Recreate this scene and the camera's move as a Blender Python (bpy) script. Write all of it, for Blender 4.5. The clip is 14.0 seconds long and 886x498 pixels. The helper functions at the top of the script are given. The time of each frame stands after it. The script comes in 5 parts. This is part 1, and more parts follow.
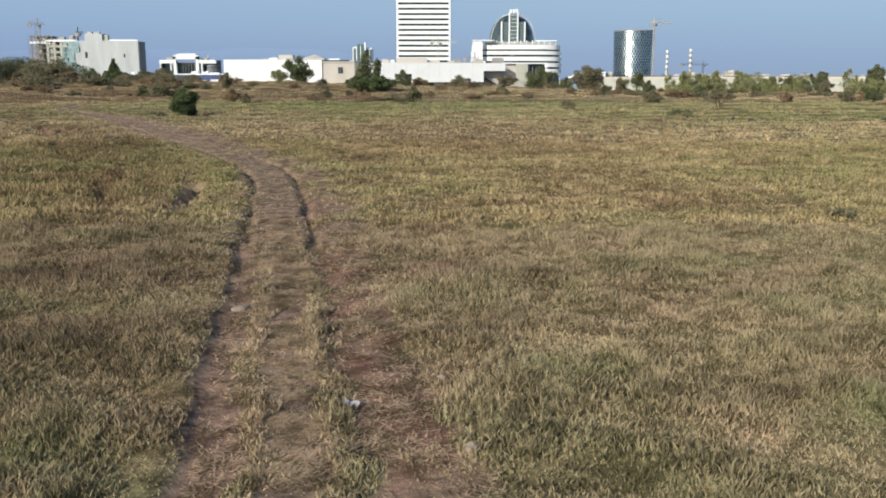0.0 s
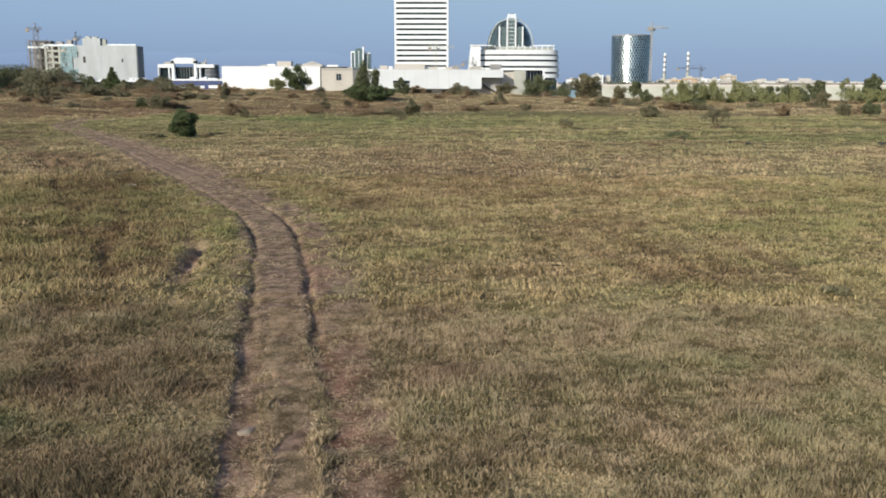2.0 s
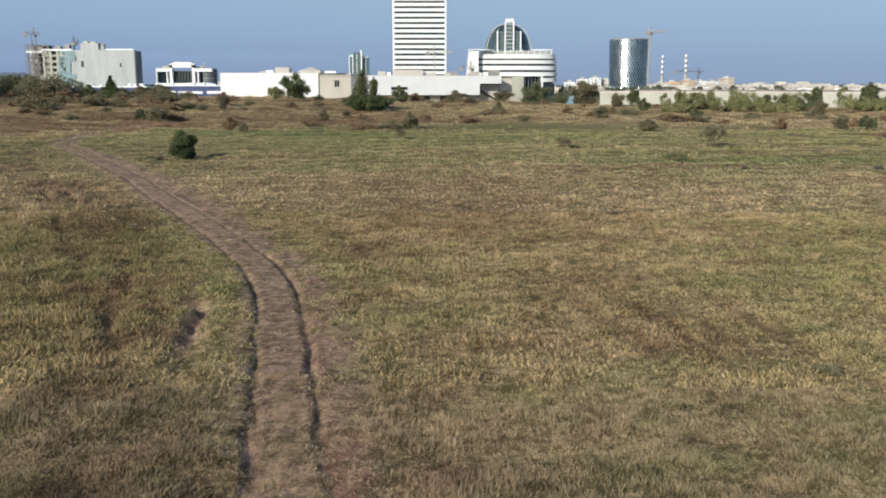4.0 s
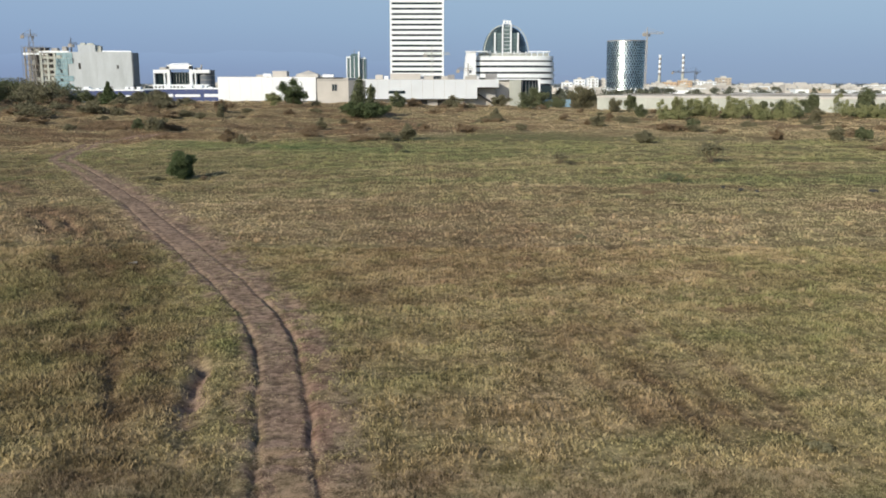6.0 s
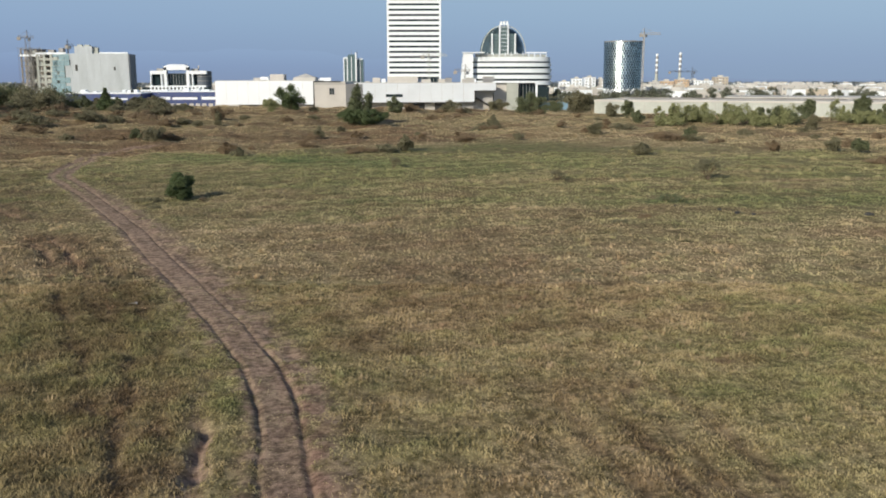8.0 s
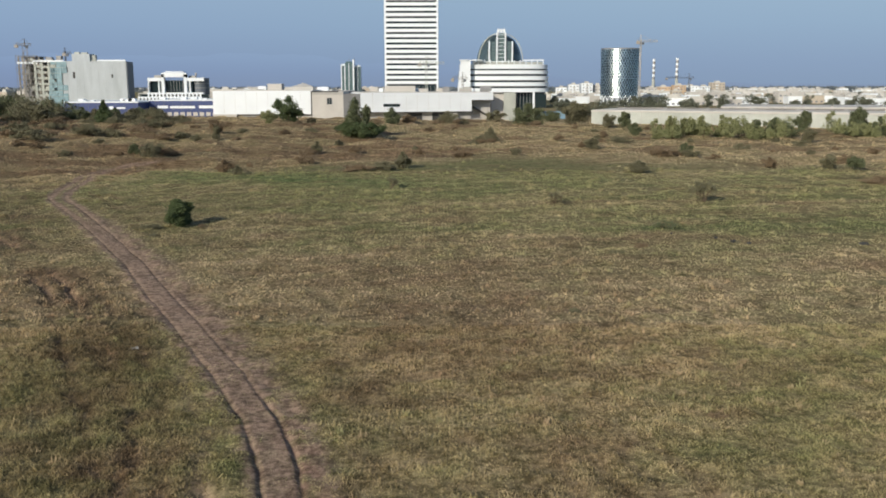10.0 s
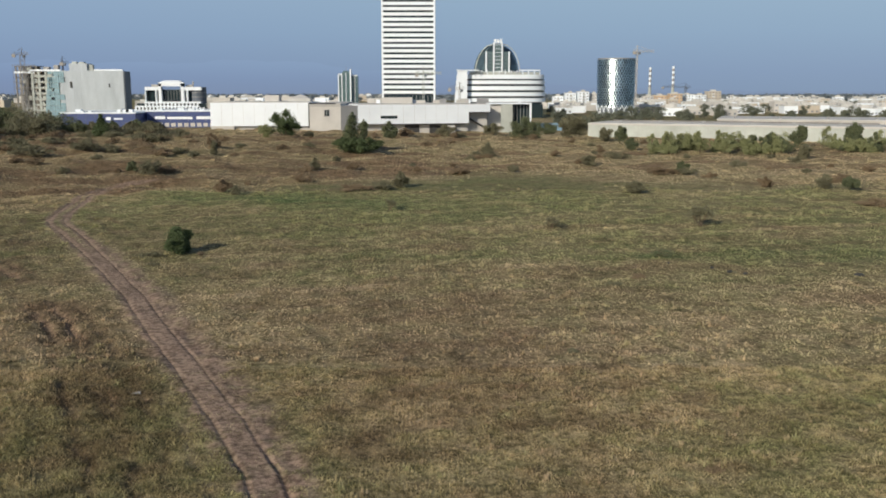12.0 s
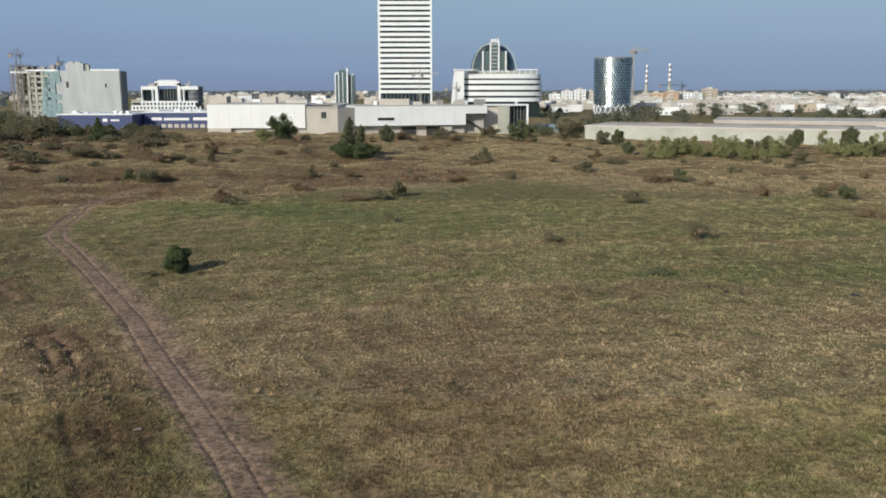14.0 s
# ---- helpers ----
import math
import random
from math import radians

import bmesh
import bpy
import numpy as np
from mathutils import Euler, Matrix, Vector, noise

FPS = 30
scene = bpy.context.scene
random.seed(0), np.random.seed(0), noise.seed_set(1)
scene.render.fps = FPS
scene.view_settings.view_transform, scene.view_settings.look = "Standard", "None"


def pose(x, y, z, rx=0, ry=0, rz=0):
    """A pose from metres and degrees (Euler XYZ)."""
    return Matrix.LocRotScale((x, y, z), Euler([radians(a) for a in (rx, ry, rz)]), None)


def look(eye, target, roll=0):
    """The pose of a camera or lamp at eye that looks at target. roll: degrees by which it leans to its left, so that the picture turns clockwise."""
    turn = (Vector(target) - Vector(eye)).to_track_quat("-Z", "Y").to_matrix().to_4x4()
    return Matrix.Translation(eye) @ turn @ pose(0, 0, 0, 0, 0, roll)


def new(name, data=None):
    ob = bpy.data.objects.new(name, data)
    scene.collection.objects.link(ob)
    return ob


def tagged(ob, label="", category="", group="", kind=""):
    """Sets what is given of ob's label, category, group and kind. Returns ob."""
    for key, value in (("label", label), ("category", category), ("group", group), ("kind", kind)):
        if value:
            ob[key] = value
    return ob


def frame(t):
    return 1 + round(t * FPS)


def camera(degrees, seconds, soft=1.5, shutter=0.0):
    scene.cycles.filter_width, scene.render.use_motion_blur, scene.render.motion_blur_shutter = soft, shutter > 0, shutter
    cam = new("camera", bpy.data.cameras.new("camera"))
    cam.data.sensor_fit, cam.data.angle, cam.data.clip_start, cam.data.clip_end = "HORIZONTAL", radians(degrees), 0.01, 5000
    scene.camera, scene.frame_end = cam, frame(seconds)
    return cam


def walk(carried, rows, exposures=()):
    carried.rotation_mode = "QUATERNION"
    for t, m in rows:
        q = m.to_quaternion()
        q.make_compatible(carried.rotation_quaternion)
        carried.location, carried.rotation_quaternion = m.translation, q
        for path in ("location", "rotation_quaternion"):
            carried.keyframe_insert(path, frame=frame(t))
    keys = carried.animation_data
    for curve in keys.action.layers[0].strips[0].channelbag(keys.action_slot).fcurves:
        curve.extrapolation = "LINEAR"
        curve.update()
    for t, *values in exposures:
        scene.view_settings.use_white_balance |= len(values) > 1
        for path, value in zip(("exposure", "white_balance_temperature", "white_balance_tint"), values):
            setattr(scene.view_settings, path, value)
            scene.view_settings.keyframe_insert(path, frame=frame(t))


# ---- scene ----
# the camera: a drone that climbs straight up from 3.3 m to 18.5 m
# seconds, x, y, z, pitch, yaw, roll
cam = camera(52.0, 14.0, soft=1.8)
ROWS = [
    (0, 0.000, 0.000, 3.300, -10.41, -0.00, -0.07),
    (0.5, -0.017, -0.009, 3.700, -10.37, -0.03, -0.11),
    (1, -0.034, 0.018, 4.182, -10.31, -0.07, -0.12),
    (1.5, -0.047, 0.020, 4.698, -10.36, -0.10, -0.09),
    (2, -0.055, 0.024, 5.220, -10.30, -0.13, -0.09),
    (2.5, -0.071, 0.005, 5.734, -10.16, -0.17, -0.08),
    (3, -0.081, 0.006, 6.248, -10.25, -0.21, -0.04),
    (3.5, -0.085, -0.002, 6.765, -10.23, -0.23, -0.03),
    (6, -0.110, -0.018, 9.409, -10.33, -0.41, -0.01),
    (6.5, -0.117, 0.002, 9.968, -10.35, -0.45, 0.05),
    (7, -0.132, -0.001, 10.539, -10.35, -0.50, 0.03),
    (7.5, -0.161, 0.031, 11.127, -10.45, -0.56, 0.01),
    (8, -0.174, 0.060, 11.718, -10.48, -0.59, 0.07),
    (10.5, -0.240, -0.054, 14.605, -10.10, -0.80, 0.07),
    (11, -0.286, -0.074, 15.166, -9.94, -0.85, 0.05),
    (11.5, -0.329, -0.098, 15.714, -9.87, -0.91, 0.02),
    (12, -0.367, -0.106, 16.258, -9.85, -0.96, 0.01),
    (12.5, -0.405, -0.099, 16.810, -9.84, -1.02, -0.02),
    (13, -0.435, -0.107, 17.369, -9.91, -1.07, 0.02),
    (13.5, -0.454, -0.093, 17.939, -10.05, -1.12, 0.06),
    (14, -0.484, -0.049, 18.515, -10.09, -1.17, 0.07),
]
walk(cam, [(t, pose(x, y, z, 90 + pitch, roll, yaw)) for t, x, y, z, pitch, yaw, roll in ROWS], [(0.0, 0.12), (3.5, 0.06), (8.0, -0.02), (11.0, -0.14), (14.0, -0.19)])

# ---- light ----
SUN_AZ, SUN_EL = 217.0, 24.0  # degrees clockwise from +y, above the horizon
world = bpy.data.worlds.new("world")
scene.world = world
world.use_nodes = True
wn, wl = world.node_tree.nodes, world.node_tree.links
wn.clear()
sky = wn.new("ShaderNodeTexSky")
sky.sky_type, sky.sun_disc = "NISHITA", False
sky.sun_elevation, sky.sun_rotation = radians(SUN_EL), radians(SUN_AZ)
sky.air_density, sky.dust_density, sky.ozone_density, sky.altitude = 1.0, 1.6, 1.2, 600.0
back = wn.new("ShaderNodeBackground")
back.inputs["Strength"].default_value = 0.11
wout = wn.new("ShaderNodeOutputWorld")
wl.new(sky.outputs["Color"], back.inputs["Color"])
wl.new(back.outputs["Background"], wout.inputs["Surface"])
sun_data = bpy.data.lights.new("sun", "SUN")
sun_data.energy, sun_data.angle, sun_data.color = 4.1, radians(0.6), (1.0, 0.91, 0.75)
sun = new("sun", sun_data)
to_sun = Vector((math.sin(radians(SUN_AZ)) * math.cos(radians(SUN_EL)), math.cos(radians(SUN_AZ)) * math.cos(radians(SUN_EL)), math.sin(radians(SUN_EL))))
sun.matrix_basis = look(to_sun * 300, (0, 0, 0))

# ---- materials ----
def shader(name):
    m = bpy.data.materials.new(name)
    m.use_nodes = True
    n, l = m.node_tree.nodes, m.node_tree.links
    return m, n, l, n["Principled BSDF"]


def ramp(n, stops):
    r = n.new("ShaderNodeValToRGB")
    while len(r.color_ramp.elements) < len(stops):
        r.color_ramp.elements.new(0.5)
    for e, (p, c) in zip(r.color_ramp.elements, stops):
        e.position, e.color = p, (*c, 1)
    return r


def noise_node(n, l, scale, detail=4.0, rough=0.55, stretch=None):
    """World-space noise: metres times scale."""
    t = n.new("ShaderNodeTexNoise")
    t.inputs["Scale"].default_value, t.inputs["Detail"].default_value, t.inputs["Roughness"].default_value = scale, detail, rough
    g = n.new("ShaderNodeNewGeometry")
    if stretch:
        mp = n.new("ShaderNodeMapping")
        mp.inputs["Scale"].default_value = stretch
        l.new(g.outputs["Position"], mp.inputs["Vector"])
        l.new(mp.outputs["Vector"], t.inputs["Vector"])
    else:
        l.new(g.outputs["Position"], t.inputs["Vector"])
    return t


def mixer(n, l, fac, a, b, blend="MIX"):
    m = n.new("ShaderNodeMix")
    m.data_type, m.blend_type = "RGBA", blend
    for sock, v in ((m.inputs[0], fac), (m.inputs[6], a), (m.inputs[7], b)):
        if hasattr(v, "links"):
            l.new(v, sock)
        elif isinstance(v, tuple):
            sock.default_value = (*v, 1)
        else:
            sock.default_value = v
    return m.outputs[2]


def plain(name, col, rough=0.7, metal=0.0, vary=0.12, scale=0.4, grain=3.0, bump=0.0, stretch=None, island=0.0):
    """A painted, rendered or metal surface with stains at one scale and grain at another."""
    m, n, l, p = shader(name)
    big, fine = noise_node(n, l, scale, 5, 0.6, stretch), noise_node(n, l, grain, 3)
    lo, hi = tuple(c * (1 - vary) for c in col), tuple(min(1, c * (1 + vary * 0.6)) for c in col)
    r = ramp(n, [(0.3, lo), (0.7, hi)])
    l.new(big.outputs["Fac"], r.inputs["Fac"])
    out = mixer(n, l, vary, r.outputs["Color"], fine.outputs["Fac"], "OVERLAY")
    if island:
        oi = n.new("ShaderNodeObjectInfo")
        r2 = ramp(n, [(0.0, (1 - island,) * 3), (1.0, (1, 1, 1))])
        l.new(oi.outputs["Random"], r2.inputs["Fac"])
        out = mixer(n, l, 1.0, out, r2.outputs["Color"], "MULTIPLY")
    l.new(out, p.inputs["Base Color"])
    p.inputs["Roughness"].default_value, p.inputs["Metallic"].default_value = rough, metal
    if bump:
        b = n.new("ShaderNodeBump")
        b.inputs["Strength"].default_value, b.inputs["Distance"].default_value = bump, 0.05
        l.new(fine.outputs["Fac"], b.inputs["Height"])
        l.new(b.outputs["Normal"], p.inputs["Normal"])
    return m


def glassy(name, col, rough=0.08, spec=0.6, metal=0.0, island=0.4):
    """Coated facade glass seen from far: dark, with a mirror gloss; panes differ a little."""
    m, n, l, p = shader(name)
    oi = n.new("ShaderNodeNewGeometry")
    r = ramp(n, [(0.0, tuple(c * (1 - island) for c in col)), (1.0, tuple(c * (1 + island) for c in col))])
    l.new(oi.outputs["Random Per Island"], r.inputs["Fac"])
    l.new(r.outputs["Color"], p.inputs["Base Color"])
    p.inputs["Roughness"].default_value, p.inputs["Metallic"].default_value = rough, metal
    p.inputs["Specular IOR Level"].default_value = spec
    return m


def leafy(name, dark, light, rough=0.65, translucency=0.25, scale=0.6):
    """Leaves or blades: every one its own shade, some light passing through."""
    m, n, l, p = shader(name)
    g = n.new("ShaderNodeNewGeometry")
    big = noise_node(n, l, scale, 3)
    r = ramp(n, [(0.0, dark), (1.0, light)])
    ad = n.new("ShaderNodeMath")
    ad.operation = "MULTIPLY_ADD"
    ad.inputs[1].default_value, ad.inputs[2].default_value = 0.55, 0.0
    l.new(g.outputs["Random Per Island"], ad.inputs[0])
    ad2 = n.new("ShaderNodeMath")
    ad2.operation = "MULTIPLY_ADD"
    ad2.inputs[1].default_value = 0.45
    l.new(big.outputs["Fac"], ad2.inputs[0])
    l.new(ad.outputs[0], ad2.inputs[2])
    l.new(ad2.outputs[0], r.inputs["Fac"])
    l.new(r.outputs["Color"], p.inputs["Base Color"])
    p.inputs["Roughness"].default_value = rough
    tr = n.new("ShaderNodeBsdfTranslucent")
    l.new(r.outputs["Color"], tr.inputs["Color"])
    mx = n.new("ShaderNodeMixShader")
    mx.inputs[0].default_value = translucency
    l.new(p.outputs[0], mx.inputs[1])
    l.new(tr.outputs[0], mx.inputs[2])
    l.new(mx.outputs[0], n["Material Output"].inputs["Surface"])
    return m


GREEN_LO, GREEN_HI = (0.11, 0.112, 0.05), (0.312, 0.303, 0.141)
DEAD_LO, DEAD_HI = (0.066, 0.051, 0.03), (0.18, 0.139, 0.08)
LUSH_LO, LUSH_HI = (0.06, 0.092, 0.036), (0.16, 0.218, 0.09)
STRAW_LO, STRAW_HI = (0.2, 0.155, 0.081), (0.59, 0.463, 0.282)
RUST_LO, RUST_HI = (0.112, 0.077, 0.046), (0.305, 0.212, 0.13)


def turf(name, blade, gain=1.0, spread=1.0, grey=1.0):
    """Turf colours by the attribute 'mix' (green, rust, soil, and red of soil, or lush above and dead turf below zero); blades also vary one by one."""
    m, n, l, p = shader(name)
    at = n.new("ShaderNodeAttribute")
    at.attribute_name = "mix"
    sep = n.new("ShaderNodeSeparateColor")
    l.new(at.outputs["Color"], sep.inputs["Color"])
    g = n.new("ShaderNodeNewGeometry")
    fine = noise_node(n, l, 9.0 if not blade else 6.0, 6, 0.7)
    mid = noise_node(n, l, 0.55, 5, 0.65)
    shade = fine.outputs["Fac"]
    if blade:
        ad = n.new("ShaderNodeMath")
        ad.operation = "MULTIPLY_ADD"
        ad.inputs[1].default_value = 0.8 * spread
        l.new(g.outputs["Random Per Island"], ad.inputs[0])
        sc = n.new("ShaderNodeMath")
        sc.operation = "MULTIPLY"
        sc.inputs[1].default_value = 0.4
        l.new(fine.outputs["Fac"], sc.inputs[0])
        off = n.new("ShaderNodeMath")
        off.operation = "ADD"
        off.inputs[1].default_value = 0.31 - 0.4 * spread
        l.new(sc.outputs[0], off.inputs[0])
        l.new(off.outputs[0], ad.inputs[2])
        shade = ad.outputs[0]

    # tufts a foot across, lighter and darker
    tuft = noise_node(n, l, 2.6, 4, 0.7)
    mr = n.new("ShaderNodeMapRange")
    mr.inputs[1].default_value, mr.inputs[2].default_value, mr.inputs[3].default_value, mr.inputs[4].default_value = 0.32, 0.68, -0.44 * spread, 0.44 * spread
    l.new(tuft.outputs["Fac"], mr.inputs[0])
    addt = n.new("ShaderNodeMath")
    addt.operation = "ADD"
    l.new(shade, addt.inputs[0])
    l.new(mr.outputs[0], addt.inputs[1])
    # clumps two metres across
    clump = noise_node(n, l, 0.5, 4, 0.65)
    mr2 = n.new("ShaderNodeMapRange")
    mr2.inputs[1].default_value, mr2.inputs[2].default_value, mr2.inputs[3].default_value, mr2.inputs[4].default_value = 0.32, 0.68, -0.2, 0.2
    l.new(clump.outputs["Fac"], mr2.inputs[0])
    addc = n.new("ShaderNodeMath")
    addc.operation = "ADD"
    l.new(addt.outputs[0], addc.inputs[0])
    l.new(mr2.outputs[0], addc.inputs[1])
    shade = addc.outputs[0]

    def scale_of(lo, hi, gain=gain):
        r = ramp(n, [(0.2, (lo[0] * gain, lo[1] * gain, lo[2] * gain * grey)), (0.8, (hi[0] * gain, hi[1] * gain, hi[2] * gain * grey))])
        l.new(shade, r.inputs["Fac"])
        return r.outputs["Color"]

    # the green share is broken up by noise at half a metre to two metres
    wob = n.new("ShaderNodeMath")
    wob.operation = "MULTIPLY_ADD"
    wob.inputs[1].default_value, wob.inputs[2].default_value = 1.5 * spread, -0.75 * spread
    l.new(mid.outputs["Fac"], wob.inputs[0])
    gr = n.new("ShaderNodeMath")
    gr.operation, gr.use_clamp = "ADD", True
    l.new(sep.outputs["Red"], gr.inputs[0])
    l.new(wob.outputs[0], gr.inputs[1])
    col = mixer(n, l, gr.outputs[0], scale_of(STRAW_LO, STRAW_HI), scale_of(GREEN_LO, GREEN_HI))
    dry = n.new("ShaderNodeMath")
    dry.operation = "SUBTRACT"
    dry.inputs[0].default_value = 1.0
    l.new(sep.outputs["Blue"], dry.inputs[1])
    damp = n.new("ShaderNodeMath")
    damp.operation, damp.use_clamp = "MULTIPLY", True
    l.new(dry.outputs[0], damp.inputs[0])
    l.new(at.outputs["Alpha"], damp.inputs[1])
    col = mixer(n, l, damp.outputs[0], col, scale_of(LUSH_LO, LUSH_HI))
    col = mixer(n, l, sep.outputs["Green"], col, scale_of(RUST_LO, RUST_HI))
    dead = n.new("ShaderNodeMath")
    dead.operation, dead.use_clamp = "MULTIPLY", True
    dead.inputs[1].default_value = -1.0
    l.new(at.outputs["Alpha"], dead.inputs[0])
    col = mixer(n, l, dead.outputs[0], col, scale_of(DEAD_LO, DEAD_HI))
    if not blade:
        soil = mixer(n, l, at.outputs["Alpha"], scale_of((0.142, 0.1, 0.075), (0.41, 0.294, 0.222), 1.0), scale_of((0.15, 0.083, 0.06), (0.34, 0.2, 0.15), 1.0))
        col = mixer(n, l, sep.outputs["Blue"], col, soil)
        b = n.new("ShaderNodeBump")
        b.inputs["Strength"].default_value, b.inputs["Distance"].default_value = 0.9, 0.06
        l.new(fine.outputs["Fac"], b.inputs["Height"])
        l.new(b.outputs["Normal"], p.inputs["Normal"])
    l.new(col, p.inputs["Base Color"])
    p.inputs["Roughness"].default_value = 0.85
    p.inputs["Specular IOR Level"].default_value = 0.05
    if blade:
        tr = n.new("ShaderNodeBsdfTranslucent")
        l.new(col, tr.inputs["Color"])
        mx = n.new("ShaderNodeMixShader")
        mx.inputs[0].default_value = 0.35
        l.new(p.outputs[0], mx.inputs[1])
        l.new(tr.outputs[0], mx.inputs[2])
        l.new(mx.outputs[0], n["Material Output"].inputs["Surface"])
    return m


# gain above 1 paints blades brighter, offsetting their self-shading, far ones most
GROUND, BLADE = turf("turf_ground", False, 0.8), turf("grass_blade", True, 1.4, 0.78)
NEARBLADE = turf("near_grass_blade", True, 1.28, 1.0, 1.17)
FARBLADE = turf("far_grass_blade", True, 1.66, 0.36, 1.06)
WHITE = plain("white_cladding", (0.8, 0.85, 0.9), 0.55, vary=0.05, scale=0.15)
CREAM = plain("pale_render", (0.53, 0.51, 0.48), 0.8, vary=0.1, scale=0.2)
GREY = plain("grey_cladding", (0.42, 0.41, 0.39), 0.7, vary=0.1, scale=0.2)
CONCRETE = plain("raw_concrete", (0.36, 0.34, 0.31), 0.9, vary=0.25, scale=0.3, bump=0.3)
PALECONC = plain("pale_concrete", (0.45, 0.475, 0.44), 0.9, vary=0.18, scale=0.12, bump=0.2)
SHEET = plain("facade_mesh_sheet", (0.46, 0.505, 0.54), 0.85, vary=0.16, scale=0.14, stretch=(1, 1, 0.25))
DARK = plain("dark_recess", (0.05, 0.05, 0.05), 0.7, vary=0.3)
BLUE = plain("blue_cladding", (0.045, 0.07, 0.2), 0.5, vary=0.15, scale=0.2)
BLUEFILM = plain("blue_glass_film", (0.24, 0.37, 0.42), 0.4, vary=0.3, scale=0.5)
SLATE = plain("slate_side", (0.11, 0.13, 0.16), 0.5, vary=0.15)
STEEL = plain("grey_steel", (0.3, 0.3, 0.3), 0.5, 0.3, vary=0.2)
ROOF = plain("bitumen_roof", (0.22, 0.21, 0.2), 0.9, vary=0.25, scale=0.1)
PALEROOF = plain("pale_membrane_roof", (0.55, 0.54, 0.51), 0.8, vary=0.15, scale=0.1)
ORANGE = plain("orange_render", (0.56, 0.42, 0.29), 0.85, vary=0.12)
BEIGE = plain("beige_render", (0.5, 0.44, 0.36), 0.85, vary=0.1)
GLASS = glassy("dark_facade_glass", (0.02, 0.032, 0.036), 0.1, 0.7)
TEAL = glassy("green_blue_facade_glass", (0.06, 0.09, 0.1), 0.12, 0.8, 0.25)
SEAGLASS = glassy("sea_green_facade_glass", (0.12, 0.185, 0.19), 0.12, 0.9, 0.2, 0.2)
PALEGLASS = glassy("pale_green_bay_glass", (0.13, 0.18, 0.18), 0.15, 0.8, 0.2)
MIRROR = glassy("mirror_facade_glass", (0.21, 0.28, 0.3), 0.24, 1.0, 0.9, 0.5)
BARK = plain("bark", (0.1, 0.075, 0.05), 0.9, vary=0.3, scale=4, grain=20, bump=0.5)
TWIG = plain("dry_twig", (0.15, 0.105, 0.07), 0.9, vary=0.3, scale=4)
PINE = leafy("pine_needles", (0.044, 0.068, 0.028), (0.145, 0.19, 0.075))
LEAF = leafy("dark_green_leaves", (0.07, 0.085, 0.045), (0.2, 0.225, 0.115))
FRESH = leafy("light_green_leaves", (0.14, 0.154, 0.07), (0.4, 0.418, 0.205))
OLIVE = leafy("olive_brown_leaves", (0.1, 0.096, 0.057), (0.262, 0.246, 0.147))
DRY = leafy("dry_brown_leaves", (0.15, 0.108, 0.064), (0.33, 0.245, 0.15))
# lighter, greyer leaf green with the haze over far trees painted in
STREET = leafy("hazy_street_tree_leaves", (0.1, 0.115, 0.085), (0.235, 0.25, 0.18))
# green paled and shifted to blue, so the colour carries distance haze
FARLEAF = leafy("haze_blued_woods", (0.1, 0.125, 0.14), (0.22, 0.255, 0.28), scale=0.02)
PALESKIN = glassy("pale_mirror_cladding", (0.52, 0.6, 0.61), 0.28, 1.0, 0.9, 0.25)
FARGLASS = plain("far_window_glass", (0.19, 0.21, 0.24), 0.3, vary=0.3, scale=0.3)
SKYBLUE = plain("light_blue_sheet", (0.2, 0.33, 0.45), 0.6)
PAPER = plain("weathered_paper", (0.36, 0.36, 0.4), 0.8, vary=0.15, scale=8)
STONE = plain("field_stone", (0.3, 0.25, 0.2), 0.9, vary=0.25, scale=9, bump=0.4)


# ---- building helpers ----
def mesh_of(name, verts, faces, material, smooth=False):
    me = bpy.data.meshes.new(name)
    me.from_pydata([tuple(v) for v in verts], [], faces)
    me.materials.append(material)
    if smooth:
        me.polygons.foreach_set("use_smooth", [True] * len(me.polygons))
    me.update()
    return me


def thing(name, label, category, at=(0, 0, 0), turn=0, group="", kind=""):
    ob = new(name)
    ob.empty_display_size = 0.5
    ob.matrix_basis = pose(*at, 0, 0, turn)
    return tagged(ob, label, category, group, kind)


def part_data(name, me, parent, label="", at=None):
    ob = new(name, me)
    ob.parent = parent
    if at is not None:
        ob.matrix_basis = at
    return tagged(ob, label)


CUBE = [(0, 3, 2, 1), (4, 5, 6, 7), (0, 1, 5, 4), (1, 2, 6, 5), (2, 3, 7, 6), (3, 0, 4, 7)]


def boxes(name, spans, material, parent, label="", at=None):
    """One mesh of blocks, each (x0, x1, y0, y1, z0, z1), as a part."""
    v, f = [], []
    for x0, x1, y0, y1, z0, z1 in spans:
        k = len(v)
        v += [(x0, y0, z0), (x1, y0, z0), (x1, y1, z0), (x0, y1, z0), (x0, y0, z1), (x1, y0, z1), (x1, y1, z1), (x0, y1, z1)]
        f += [tuple(k + i for i in q) for q in CUBE]
    return part_data(name, mesh_of(name, v, f, material), parent, label, at)


def shared(name, me, parent, spots, label=""):
    """Alike pieces on one mesh, each an object of its own."""
    return [part_data(name, me, parent, label, pose(*s) if not isinstance(s, Matrix) else s) for s in spots]


def box_mesh(name, sx, sy, sz, material):
    """A block standing on z = 0, centred in x, its front at y = 0."""
    v = [(x, y, z) for z in (0, sz) for x, y in ((-sx / 2, 0), (sx / 2, 0), (sx / 2, sy), (-sx / 2, sy))]
    return mesh_of(name, v, CUBE, material)


